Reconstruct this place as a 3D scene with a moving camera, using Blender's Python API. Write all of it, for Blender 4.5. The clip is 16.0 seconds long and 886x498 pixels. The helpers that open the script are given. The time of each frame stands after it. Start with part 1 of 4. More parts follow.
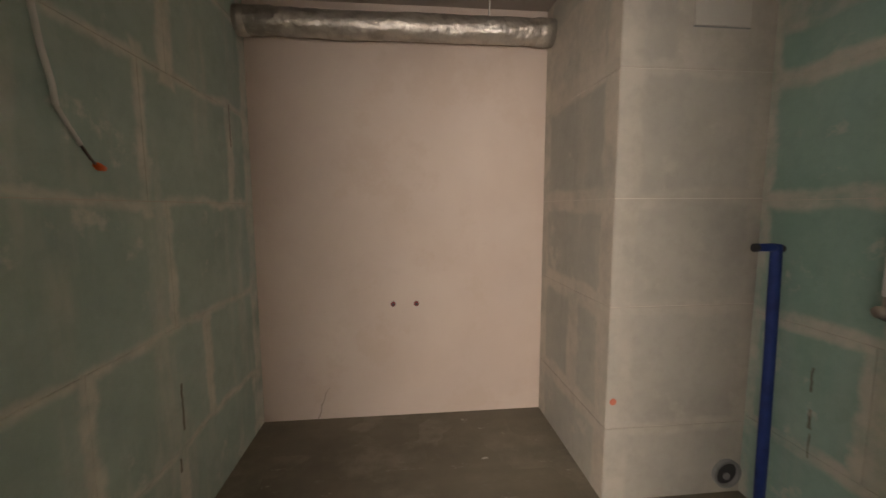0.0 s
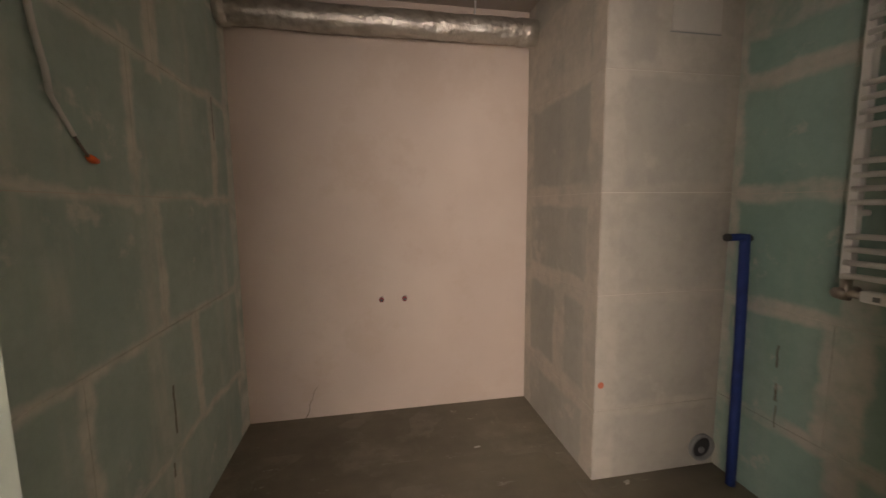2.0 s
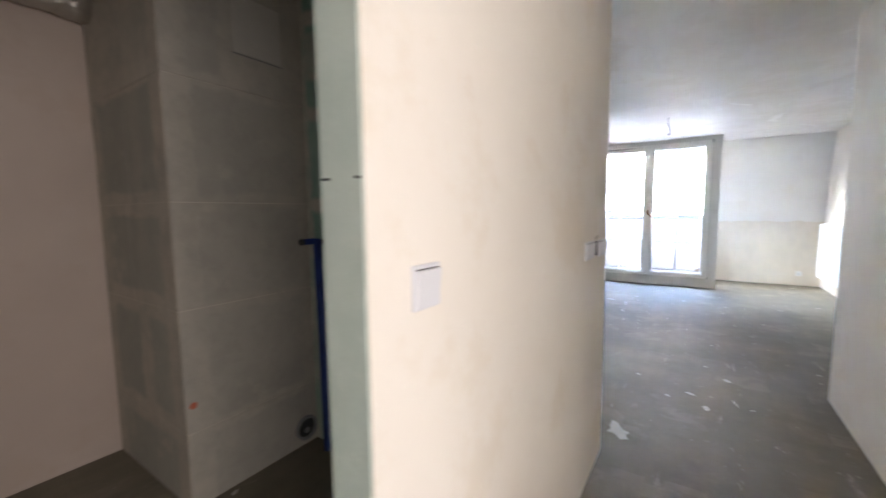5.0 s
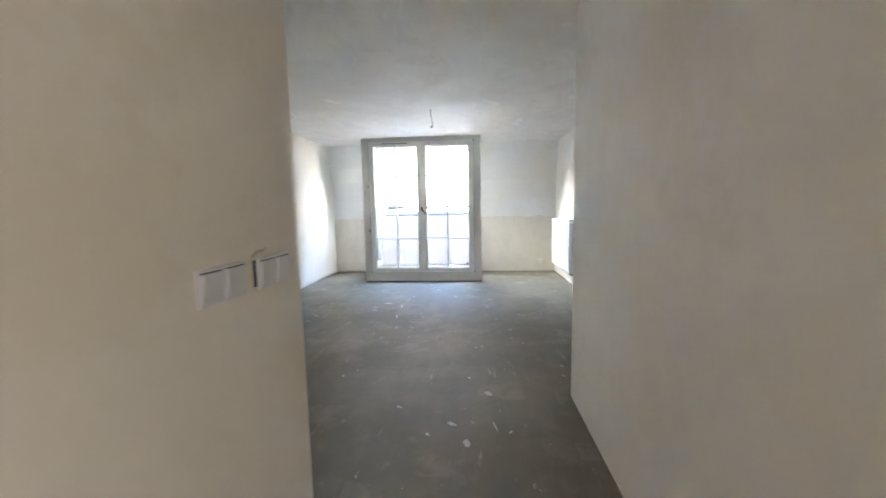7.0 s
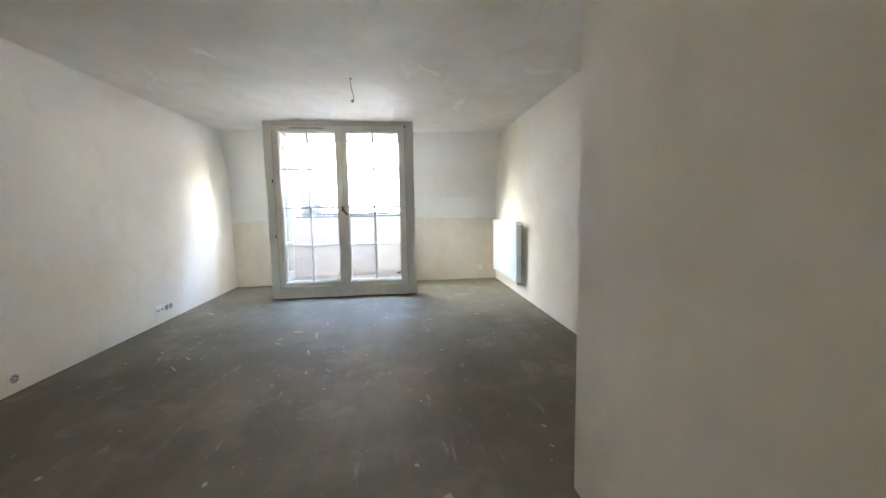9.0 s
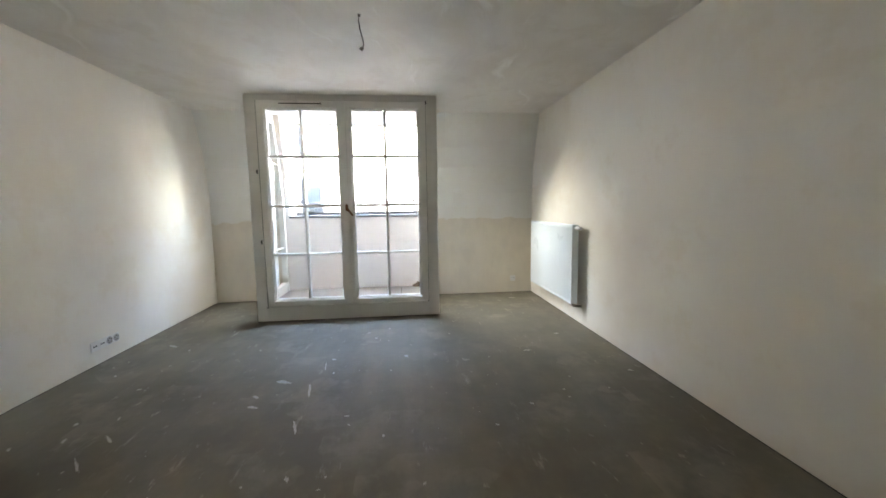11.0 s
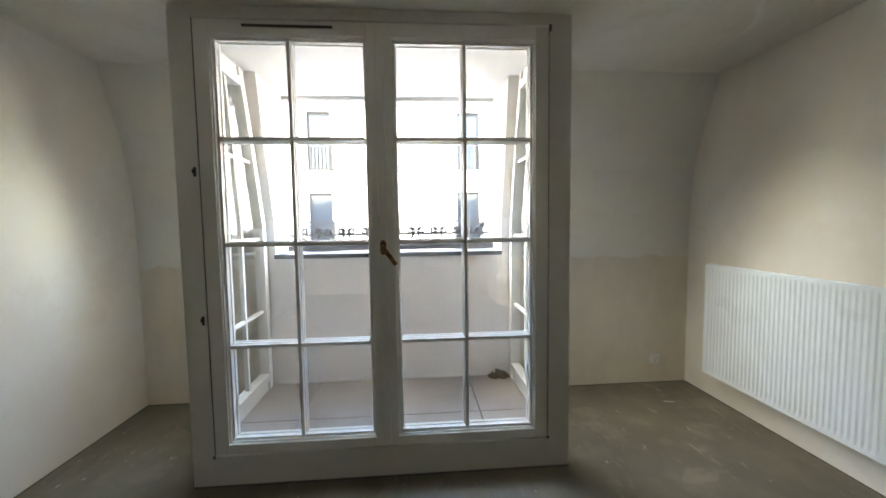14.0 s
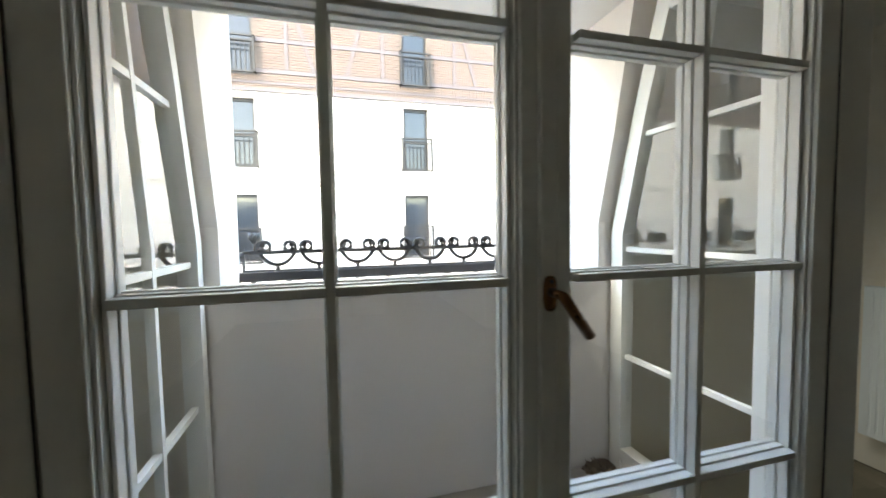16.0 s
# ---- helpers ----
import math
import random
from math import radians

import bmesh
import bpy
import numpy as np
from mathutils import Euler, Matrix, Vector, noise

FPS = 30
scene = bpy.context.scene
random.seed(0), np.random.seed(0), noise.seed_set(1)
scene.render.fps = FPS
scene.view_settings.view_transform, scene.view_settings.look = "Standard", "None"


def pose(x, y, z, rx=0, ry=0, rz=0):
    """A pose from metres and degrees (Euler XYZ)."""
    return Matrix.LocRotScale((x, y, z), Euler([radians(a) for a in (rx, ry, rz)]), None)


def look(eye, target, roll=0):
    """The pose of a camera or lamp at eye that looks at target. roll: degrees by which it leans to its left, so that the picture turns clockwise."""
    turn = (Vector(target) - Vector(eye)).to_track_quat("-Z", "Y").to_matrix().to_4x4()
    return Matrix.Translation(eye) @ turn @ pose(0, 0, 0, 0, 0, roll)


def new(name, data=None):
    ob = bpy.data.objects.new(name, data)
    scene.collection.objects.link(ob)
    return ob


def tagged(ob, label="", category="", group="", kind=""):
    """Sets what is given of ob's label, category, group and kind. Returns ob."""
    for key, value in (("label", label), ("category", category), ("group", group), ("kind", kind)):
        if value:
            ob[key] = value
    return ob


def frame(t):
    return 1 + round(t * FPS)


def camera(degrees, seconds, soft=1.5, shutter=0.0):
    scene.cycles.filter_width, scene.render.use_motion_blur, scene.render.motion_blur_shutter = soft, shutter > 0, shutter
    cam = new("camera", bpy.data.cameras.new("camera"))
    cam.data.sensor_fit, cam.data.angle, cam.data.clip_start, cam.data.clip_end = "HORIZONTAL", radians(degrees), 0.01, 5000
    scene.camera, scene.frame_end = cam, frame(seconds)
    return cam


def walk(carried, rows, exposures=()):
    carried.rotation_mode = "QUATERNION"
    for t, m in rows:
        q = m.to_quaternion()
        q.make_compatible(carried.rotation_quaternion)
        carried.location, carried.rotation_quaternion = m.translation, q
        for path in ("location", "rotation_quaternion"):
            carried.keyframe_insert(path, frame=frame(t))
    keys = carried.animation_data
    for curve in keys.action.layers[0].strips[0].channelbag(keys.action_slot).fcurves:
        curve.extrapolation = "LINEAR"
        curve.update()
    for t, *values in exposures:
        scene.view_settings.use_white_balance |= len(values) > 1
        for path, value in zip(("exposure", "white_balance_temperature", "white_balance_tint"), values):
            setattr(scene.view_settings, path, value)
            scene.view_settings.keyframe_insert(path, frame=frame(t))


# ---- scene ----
cam = camera(98.0, 16.0, shutter=0.5)
PATH = [
    (0, (1.023, 1.383, 1.373), (1.215, 3.363, 1.16), -0.2),
    (0.5, (1.02, 1.406, 1.371), (1.115, 3.392, 1.153), -0.4),
    (1, (1.023, 1.404, 1.361), (1.12, 3.389, 1.141), -0.4),
    (1.5, (0.964, 1.376, 1.338), (1.159, 3.356, 1.132), -0.5),
    (2, (0.893, 1.367, 1.359), (1.25, 3.322, 1.134), -0.5),
    (2.5, (0.861, 1.358, 1.363), (1.439, 3.258, 1.132), -0.5),
    (3, (0.878, 1.367, 1.376), (1.675, 3.186, 1.137), -0.6),
    (3.5, (0.891, 1.358, 1.361), (1.942, 3.046, 1.146), -0.5),
    (4, (0.87, 1.298, 1.354), (2.178, 2.801, 1.175), -0.4),
    (4.5, (1.034, 1.204, 1.365), (2.528, 2.519, 1.172), -0.5),
    (5, (1.186, 1.092, 1.349), (2.845, 2.192, 1.163), -0.7),
    (5.2, (1.265, 1.045, 1.344), (2.983, 2.05, 1.157), -0.8),
    (7.3, (2.368, 0.941, 1.321), (4.357, 1.0, 1.115), -1.1),
    (7.5, (2.469, 0.961, 1.312), (4.459, 0.961, 1.112), -1.1),
    (8, (2.742, 1.025, 1.318), (4.727, 0.896, 1.11), -1.0),
    (8.5, (3.0, 1.049, 1.288), (4.981, 0.862, 1.089), -1.0),
    (9, (3.275, 1.039, 1.288), (5.252, 0.821, 1.082), -1.0),
    (11.3, (4.802, 1.233, 1.311), (6.78, 1.041, 1.086), -0.8),
    (11.5, (4.982, 1.209, 1.298), (6.964, 1.052, 1.082), -1.0),
    (12, (5.343, 1.3, 1.334), (7.327, 1.166, 1.123), -0.9),
    (12.5, (5.785, 1.397, 1.377), (7.772, 1.274, 1.186), -0.9),
    (13, (6.196, 1.513, 1.406), (8.184, 1.389, 1.226), -0.8),
    (13.5, (6.613, 1.622, 1.442), (8.602, 1.488, 1.282), -0.8),
    (14, (6.993, 1.703, 1.446), (8.983, 1.553, 1.309), -0.8),
    (14.5, (7.378, 1.873, 1.444), (9.365, 1.683, 1.317), -0.8),
    (15, (7.709, 2.038, 1.448), (9.69, 1.765, 1.343), -0.8),
    (15.5, (8.07, 2.158, 1.486), (10.039, 1.806, 1.367), -0.9),
    (16, (8.358, 2.331, 1.466), (10.278, 1.80, 1.355), -0.9),
]
EXPOSURES = [(0, 9.28, 7450, 17), (1.2, 9.2, 6950, 15), (2.0, 9.15, 7700, 21), (2.5, 9.14, 8000, 20), (3.0, 9.07, 7900, 21), (3.5, 8.8, 7500, 28), (4.0, 8.5, 7300, 32), (4.5, 8.4, 6950, 26), (5.2, 8.0, 6550, 14),
             (7.3, 7.7, 7000, 11), (8.0, 7.62, 7200, 10), (9.0, 7.38, 7600, 10), (11.3, 6.77, 8050, 11), (12.2, 6.53, 8050, 11), (14.0, 5.9, 8450, 10), (15.0, 5.27, 8550, 8), (16.0, 4.85, 8550, 7)]
walk(cam, [(t, look(eye, target, roll)) for t, eye, target, roll in PATH], EXPOSURES)

# ---- light and exposure ----
SUN_ELEVATION, SUN_AZIMUTH = 42.0, -48.0      # azimuth from +y towards +x
world = bpy.data.worlds.new("world")
scene.world = world
world.use_nodes = True
wn = world.node_tree.nodes
sky = wn.new("ShaderNodeTexSky")
sky.sky_type = "NISHITA"
sky.sun_disc = False
sky.dust_density = 1.0
sky.sun_elevation, sky.sun_rotation = radians(SUN_ELEVATION), radians(SUN_AZIMUTH)
wn["Background"].inputs["Strength"].default_value = 0.15
world.node_tree.links.new(sky.outputs["Color"], wn["Background"].inputs["Color"])

sun_data = bpy.data.lights.new("sun", "SUN")
sun_data.energy, sun_data.angle, sun_data.color = 0.35, radians(0.5), (1.0, 0.95, 0.87)
sun = new("sun", sun_data)
sun.matrix_world = look((math.sin(radians(SUN_AZIMUTH)) * 20, math.cos(radians(SUN_AZIMUTH)) * 20, math.tan(radians(SUN_ELEVATION)) * 20), (0, 0, 0))

# added lamp in the unseen room across the hall, to light hall and bathroom
side_data = bpy.data.lights.new("side_room_fill", "AREA")
side_data.shape, side_data.size, side_data.size_y, side_data.energy, side_data.color = "RECTANGLE", 2.2, 1.6, 0.24, (1.0, 0.985, 0.99)
side_light = new("side_room_fill", side_data)
side_light.matrix_world = look((0.56, -1.17, 1.4), (0.56, 3.0, 1.4))

# second added lamp in that room, facing the doorway from the west
west_data = bpy.data.lights.new("side_room_west_fill", "AREA")
west_data.shape, west_data.size, west_data.size_y, west_data.energy, west_data.color = "RECTANGLE", 1.05, 1.6, 0.12, (1.0, 0.985, 0.99)
west_light = new("side_room_west_fill", west_data)
west_light.matrix_world = look((-1.19, -0.5, 1.4), (1.0, 0.5, 1.4))

# lamps added in the loggia's two side windows for sky light, towards the room's niches
for name, watts, at, to in (("niche_fill_north", 0.028, (9.66, 3.0, 1.5), (9.25, 3.7, 0.6)), ("niche_fill_south", 0.135, (9.66, 0.76, 1.5), (9.2, -0.05, 0.5))):
    lamp = bpy.data.lights.new(name, "AREA")
    lamp.shape, lamp.size, lamp.size_y, lamp.energy, lamp.color = "RECTANGLE", 0.6, 1.5, watts, (0.86, 0.94, 1.0)
    lamp.spread = radians(96)
    new(name, lamp).matrix_world = look(at, to)

# ---- materials ----


def tree(name):
    m = bpy.data.materials.new(name)
    m.use_nodes = True
    nt = m.node_tree
    return m, nt, nt.nodes["Principled BSDF"]


def nd(nt, kind, **sets):
    n = nt.nodes.new(kind)
    for k, v in sets.items():
        n.inputs[k.replace("_", " ")].default_value = v
    return n


def math_node(nt, op, a, b=None):
    n = nt.nodes.new("ShaderNodeMath")
    n.operation = op
    for i, v in enumerate((a, b)):
        if v is None:
            continue
        if isinstance(v, (int, float)):
            n.inputs[i].default_value = v
        else:
            nt.links.new(v, n.inputs[i])
    return n.outputs[0]


def ramp(nt, value, lo, hi):
    n = nt.nodes.new("ShaderNodeMapRange")
    n.interpolation_type = "SMOOTHSTEP"
    n.inputs["From Min"].default_value, n.inputs["From Max"].default_value = lo, hi
    nt.links.new(value, n.inputs["Value"])
    return n.outputs["Result"]


def mix(nt, fac, a, b):
    n = nt.nodes.new("ShaderNodeMix")
    n.data_type = "RGBA"
    for sock, v in ((n.inputs["Factor"], fac), (n.inputs["A"], a), (n.inputs["B"], b)):
        if isinstance(v, tuple):
            sock.default_value = (*v, 1)
        elif isinstance(v, (int, float)):
            sock.default_value = v
        else:
            nt.links.new(v, sock)
    return n.outputs["Result"]


def noise_at(nt, vec, scale, detail=4.0, rough=0.55, stretch=None):
    if stretch:
        mp = nt.nodes.new("ShaderNodeMapping")
        mp.inputs["Scale"].default_value = stretch
        nt.links.new(vec, mp.inputs["Vector"])
        vec = mp.outputs["Vector"]
    n = nd(nt, "ShaderNodeTexNoise", Scale=scale, Detail=detail, Roughness=rough)
    nt.links.new(vec, n.inputs["Vector"])
    return n.outputs["Fac"]


def bump(nt, bsdf, height, strength, distance):
    b = nd(nt, "ShaderNodeBump", Strength=strength, Distance=distance)
    nt.links.new(height, b.inputs["Height"])
    nt.links.new(b.outputs["Normal"], bsdf.inputs["Normal"])


def surface(name, color, rough=0.6, metal=0.0, dark=None, light=None, big=1.5, fine=40.0, amount=0.5, relief=0.0, per_piece=0.0):
    """Paint or raw stuff: a base colour, cloudy patches towards dark and light, fine grain, low relief."""
    m, nt, bs = tree(name)
    pos = nt.nodes.new("ShaderNodeNewGeometry").outputs["Position"]
    dark = dark or tuple(c * 0.8 for c in color)
    light = light or tuple(min(1, c * 1.12) for c in color)
    large, small = noise_at(nt, pos, big, 5), noise_at(nt, pos, fine, 3)
    col = mix(nt, math_node(nt, "MULTIPLY", ramp(nt, large, 0.42, 0.68), amount), color, dark)
    col = mix(nt, math_node(nt, "MULTIPLY", ramp(nt, small, 0.5, 0.8), amount * 0.5), col, light)
    if per_piece:
        info = nt.nodes.new("ShaderNodeObjectInfo").outputs["Random"]
        col = mix(nt, math_node(nt, "MULTIPLY", info, per_piece), col, tuple(c * 0.55 for c in color))
    nt.links.new(col, bs.inputs["Base Color"])
    r = math_node(nt, "ADD", math_node(nt, "MULTIPLY", large, 0.2), rough - 0.1)
    nt.links.new(r, bs.inputs["Roughness"])
    bs.inputs["Metallic"].default_value = metal
    if relief:
        bump(nt, bs, math_node(nt, "ADD", small, math_node(nt, "MULTIPLY", large, 2.0)), 0.35, relief)
    return m


def board(name, base, dark, filler, axis, strips, haze=0.35, marks=()):
    """Gypsum block wall with filler trowelled over the joints. strips: (u centre, z centre, half width, half height)."""
    m, nt, bs = tree(name)
    pos = nt.nodes.new("ShaderNodeNewGeometry").outputs["Position"]
    sep = nt.nodes.new("ShaderNodeSeparateXYZ")
    nt.links.new(pos, sep.inputs[0])
    wob = math_node(nt, "MULTIPLY", math_node(nt, "SUBTRACT", noise_at(nt, pos, 7.0, 4, 0.6), 0.5), 0.09)
    wob2 = math_node(nt, "MULTIPLY", math_node(nt, "SUBTRACT", noise_at(nt, pos, 3.1, 4, 0.6), 0.5), 0.11)
    u = math_node(nt, "ADD", sep.outputs[axis], wob)
    z = math_node(nt, "ADD", sep.outputs["Z"], wob2)
    total = None
    for cu, cz, hu, hz in strips:
        a = math_node(nt, "SUBTRACT", math_node(nt, "ABSOLUTE", math_node(nt, "SUBTRACT", u, cu)), hu)
        b = math_node(nt, "SUBTRACT", math_node(nt, "ABSOLUTE", math_node(nt, "SUBTRACT", z, cz)), hz)
        inside = ramp(nt, math_node(nt, "MAXIMUM", a, b), 0.018, -0.018)
        total = inside if total is None else math_node(nt, "MAXIMUM", total, inside)
    cloud = noise_at(nt, pos, 1.7, 6, 0.6)
    streak = noise_at(nt, pos, 2.2, 5, 0.6, (2.6, 2.6, 0.45))
    film = math_node(nt, "MULTIPLY", ramp(nt, streak, 0.45, 0.75), haze)
    thick = math_node(nt, "MULTIPLY", total, ramp(nt, noise_at(nt, pos, 4.0, 5, 0.65), 0.2, 0.6))
    fac = math_node(nt, "MAXIMUM", math_node(nt, "MULTIPLY", thick, 0.85), film)
    green = mix(nt, ramp(nt, cloud, 0.35, 0.7), base, dark)
    fil = mix(nt, ramp(nt, noise_at(nt, pos, 9.0, 4), 0.4, 0.75), filler, tuple(c * 0.86 for c in filler))
    col = mix(nt, fac, green, fil)
    jag = math_node(nt, "MULTIPLY", math_node(nt, "SUBTRACT", noise_at(nt, pos, 30.0, 3), 0.5), 0.02)
    uu = math_node(nt, "ADD", sep.outputs[axis], jag)
    for cu, cz, hu, hz in marks:
        a = math_node(nt, "SUBTRACT", math_node(nt, "ABSOLUTE", math_node(nt, "SUBTRACT", uu, cu)), hu)
        b = math_node(nt, "SUBTRACT", math_node(nt, "ABSOLUTE", math_node(nt, "SUBTRACT", sep.outputs["Z"], cz)), hz)
        col = mix(nt, math_node(nt, "MULTIPLY", ramp(nt, math_node(nt, "MAXIMUM", a, b), 0.004, -0.004), 0.75), col, (0.10, 0.055, 0.03))
    mottle = math_node(nt, "MULTIPLY", ramp(nt, noise_at(nt, pos, 13.0, 6, 0.7), 0.42, 0.66), 0.2)
    col = mix(nt, mottle, col, tuple(c * 0.72 for c in dark))
    scuff = math_node(nt, "MULTIPLY", ramp(nt, noise_at(nt, pos, 5.0, 6, 0.65), 0.58, 0.70), 0.55)
    col = mix(nt, scuff, col, filler)
    nt.links.new(col, bs.inputs["Base Color"])
    bs.inputs["Roughness"].default_value = 0.85
    h = math_node(nt, "ADD", math_node(nt, "MULTIPLY", fac, 1.0), math_node(nt, "MULTIPLY", noise_at(nt, pos, 55.0, 3), 0.25))
    bump(nt, bs, h, 0.4, 0.004)
    return m


def glass_pane(name, tint=(0.97, 0.985, 0.98)):
    m = bpy.data.materials.new(name)
    m.use_nodes = True
    nt = m.node_tree
    nt.nodes.remove(nt.nodes["Principled BSDF"])
    out = nt.nodes["Material Output"]
    tr = nd(nt, "ShaderNodeBsdfTransparent", Color=(*tint, 1))
    gl = nd(nt, "ShaderNodeBsdfGlossy", Color=(1, 1, 1, 1), Roughness=0.01)
    facing = nd(nt, "ShaderNodeLayerWeight", Blend=0.5).outputs["Facing"]
    gloss = math_node(nt, "ADD", math_node(nt, "MULTIPLY", math_node(nt, "POWER", facing, 4.0), 0.85), 0.085)
    mx = nt.nodes.new("ShaderNodeMixShader")
    nt.links.new(gloss, mx.inputs[0])
    nt.links.new(tr.outputs[0], mx.inputs[1])
    nt.links.new(gl.outputs[0], mx.inputs[2])
    nt.links.new(mx.outputs[0], out.inputs["Surface"])
    return m


def screed(name):
    """Dusty grey-brown concrete screed: broad clouds, float marks, chalky scuffs and dull trodden patches."""
    m, nt, bs = tree(name)
    pos = nt.nodes.new("ShaderNodeNewGeometry").outputs["Position"]
    big, mid, fine = noise_at(nt, pos, 0.7, 6, 0.6), noise_at(nt, pos, 3.0, 6, 0.65), noise_at(nt, pos, 60.0, 4, 0.6)
    col = mix(nt, ramp(nt, big, 0.36, 0.66), (0.118, 0.102, 0.074), (0.196, 0.173, 0.127))
    col = mix(nt, math_node(nt, "MULTIPLY", ramp(nt, mid, 0.45, 0.75), 0.45), col, (0.26, 0.235, 0.18))
    strip = ramp(nt, noise_at(nt, pos, 3.2, 3, 0.5, (0.3, 2.2, 1.0)), 0.40, 0.62)
    col = mix(nt, math_node(nt, "MULTIPLY", strip, 0.16), col, (0.085, 0.075, 0.06))
    # square-edged float marks, a hand's breadth wide
    cells = nd(nt, "ShaderNodeTexVoronoi", Scale=3.4, Randomness=1.0)
    cells.distance = "CHEBYCHEV"
    nt.links.new(pos, cells.inputs["Vector"])
    tone = nt.nodes.new("ShaderNodeSeparateColor")
    nt.links.new(cells.outputs["Color"], tone.inputs[0])
    floats = math_node(nt, "MULTIPLY", ramp(nt, tone.outputs[0], 0.55, 0.9), ramp(nt, mid, 0.42, 0.6))
    col = mix(nt, math_node(nt, "MULTIPLY", floats, 0.28), col, (0.30, 0.275, 0.22))
    smear = math_node(nt, "MULTIPLY", ramp(nt, noise_at(nt, pos, 5.0, 7, 0.72, (0.45, 1.6, 1.0)), 0.60, 0.72), 0.5)
    col = mix(nt, smear, col, (0.41, 0.39, 0.33))
    # chalky scuffs, gathered where the floor was trodden
    scuff = math_node(nt, "MULTIPLY", ramp(nt, noise_at(nt, pos, 11.0, 6, 0.7, (0.7, 1.2, 1.0)), 0.61, 0.68), ramp(nt, noise_at(nt, pos, 0.9, 3, 0.5), 0.46, 0.62))
    col = mix(nt, math_node(nt, "MULTIPLY", scuff, 0.55), col, (0.46, 0.43, 0.37))
    col = mix(nt, math_node(nt, "MULTIPLY", ramp(nt, fine, 0.5, 0.85), 0.35), col, (0.12, 0.11, 0.098))
    nt.links.new(col, bs.inputs["Base Color"])
    nt.links.new(math_node(nt, "ADD", math_node(nt, "MULTIPLY", mid, 0.40), 0.42), bs.inputs["Roughness"])
    bump(nt, bs, math_node(nt, "ADD", math_node(nt, "MULTIPLY", mid, 1.6), math_node(nt, "MULTIPLY", fine, 0.35)), 0.3, 0.006)
    return m


def skim(name, base, patch, bands=(), relief=0.002, trowel=0.0, waves=0.0):
    """Skimmed plaster wall: warm clouds, faint trowel marks, bands (z from, z to) where the finish coat stops."""
    m, nt, bs = tree(name)
    pos = nt.nodes.new("ShaderNodeNewGeometry").outputs["Position"]
    big, mid = noise_at(nt, pos, 0.9, 5, 0.55), noise_at(nt, pos, 4.5, 5, 0.6, (1.0, 1.0, 0.6))
    col = mix(nt, math_node(nt, "MULTIPLY", ramp(nt, big, 0.4, 0.68), 0.7), base, patch)
    col = mix(nt, math_node(nt, "MULTIPLY", ramp(nt, mid, 0.5, 0.8), 0.25), col, tuple(min(1, c * 1.08) for c in base))
    scrape = math_node(nt, "MULTIPLY", ramp(nt, noise_at(nt, pos, 1.9, 7, 0.68), 0.53, 0.62), 0.34)
    col = mix(nt, scrape, col, tuple(c * k for c, k in zip(patch, (0.99, 0.965, 0.91))))
    if trowel:
        warp = nd(nt, "ShaderNodeTexNoise", Scale=0.8, Detail=2.0)
        nt.links.new(pos, warp.inputs["Vector"])
        off = nt.nodes.new("ShaderNodeVectorMath")
        off.operation = "MULTIPLY_ADD"
        off.inputs[1].default_value = (1.6, 1.6, 0)
        nt.links.new(warp.outputs["Color"], off.inputs[0])
        nt.links.new(pos, off.inputs[2])
        sweep = noise_at(nt, off.outputs[0], 2.4, 6, 0.6, (0.35, 1.5, 1.0))
        col = mix(nt, math_node(nt, "MULTIPLY", ramp(nt, sweep, 0.46, 0.60), trowel * 0.35), col, patch)
        col = mix(nt, math_node(nt, "MULTIPLY", ramp(nt, sweep, 0.60, 0.72), trowel), col, (0.86, 0.835, 0.79))
        mid = math_node(nt, "ADD", mid, math_node(nt, "MULTIPLY", ramp(nt, sweep, 0.44, 0.7), 0.5))
    for z0, tone in bands:
        sep = nt.nodes.new("ShaderNodeSeparateXYZ")
        nt.links.new(pos, sep.inputs[0])
        wob = math_node(nt, "MULTIPLY", math_node(nt, "SUBTRACT", noise_at(nt, pos, 4.0, 6, 0.65, (1, 1, 2.0)), 0.5), 0.16)
        below = ramp(nt, math_node(nt, "ADD", sep.outputs["Z"], wob), z0 + 0.012, z0 - 0.012)
        col = mix(nt, below, col, mix(nt, math_node(nt, "MULTIPLY", ramp(nt, mid, 0.35, 0.7), 0.7), tone, tuple(c * 0.88 for c in tone)))
    nt.links.new(col, bs.inputs["Base Color"])
    bs.inputs["Roughness"].default_value = 0.8
    if trowel:
        nt.links.new(math_node(nt, "SUBTRACT", 0.8, math_node(nt, "MULTIPLY", ramp(nt, sweep, 0.42, 0.66), 0.24)), bs.inputs["Roughness"])
    h = math_node(nt, "ADD", math_node(nt, "MULTIPLY", mid, 1.5), math_node(nt, "MULTIPLY", noise_at(nt, pos, 70.0, 3), 0.2))
    if waves:
        h = math_node(nt, "ADD", h, math_node(nt, "MULTIPLY", noise_at(nt, pos, 1.7, 2, 0.5, (1.0, 1.0, 0.22)), waves))
    bump(nt, bs, h, 0.3, relief)
    return m


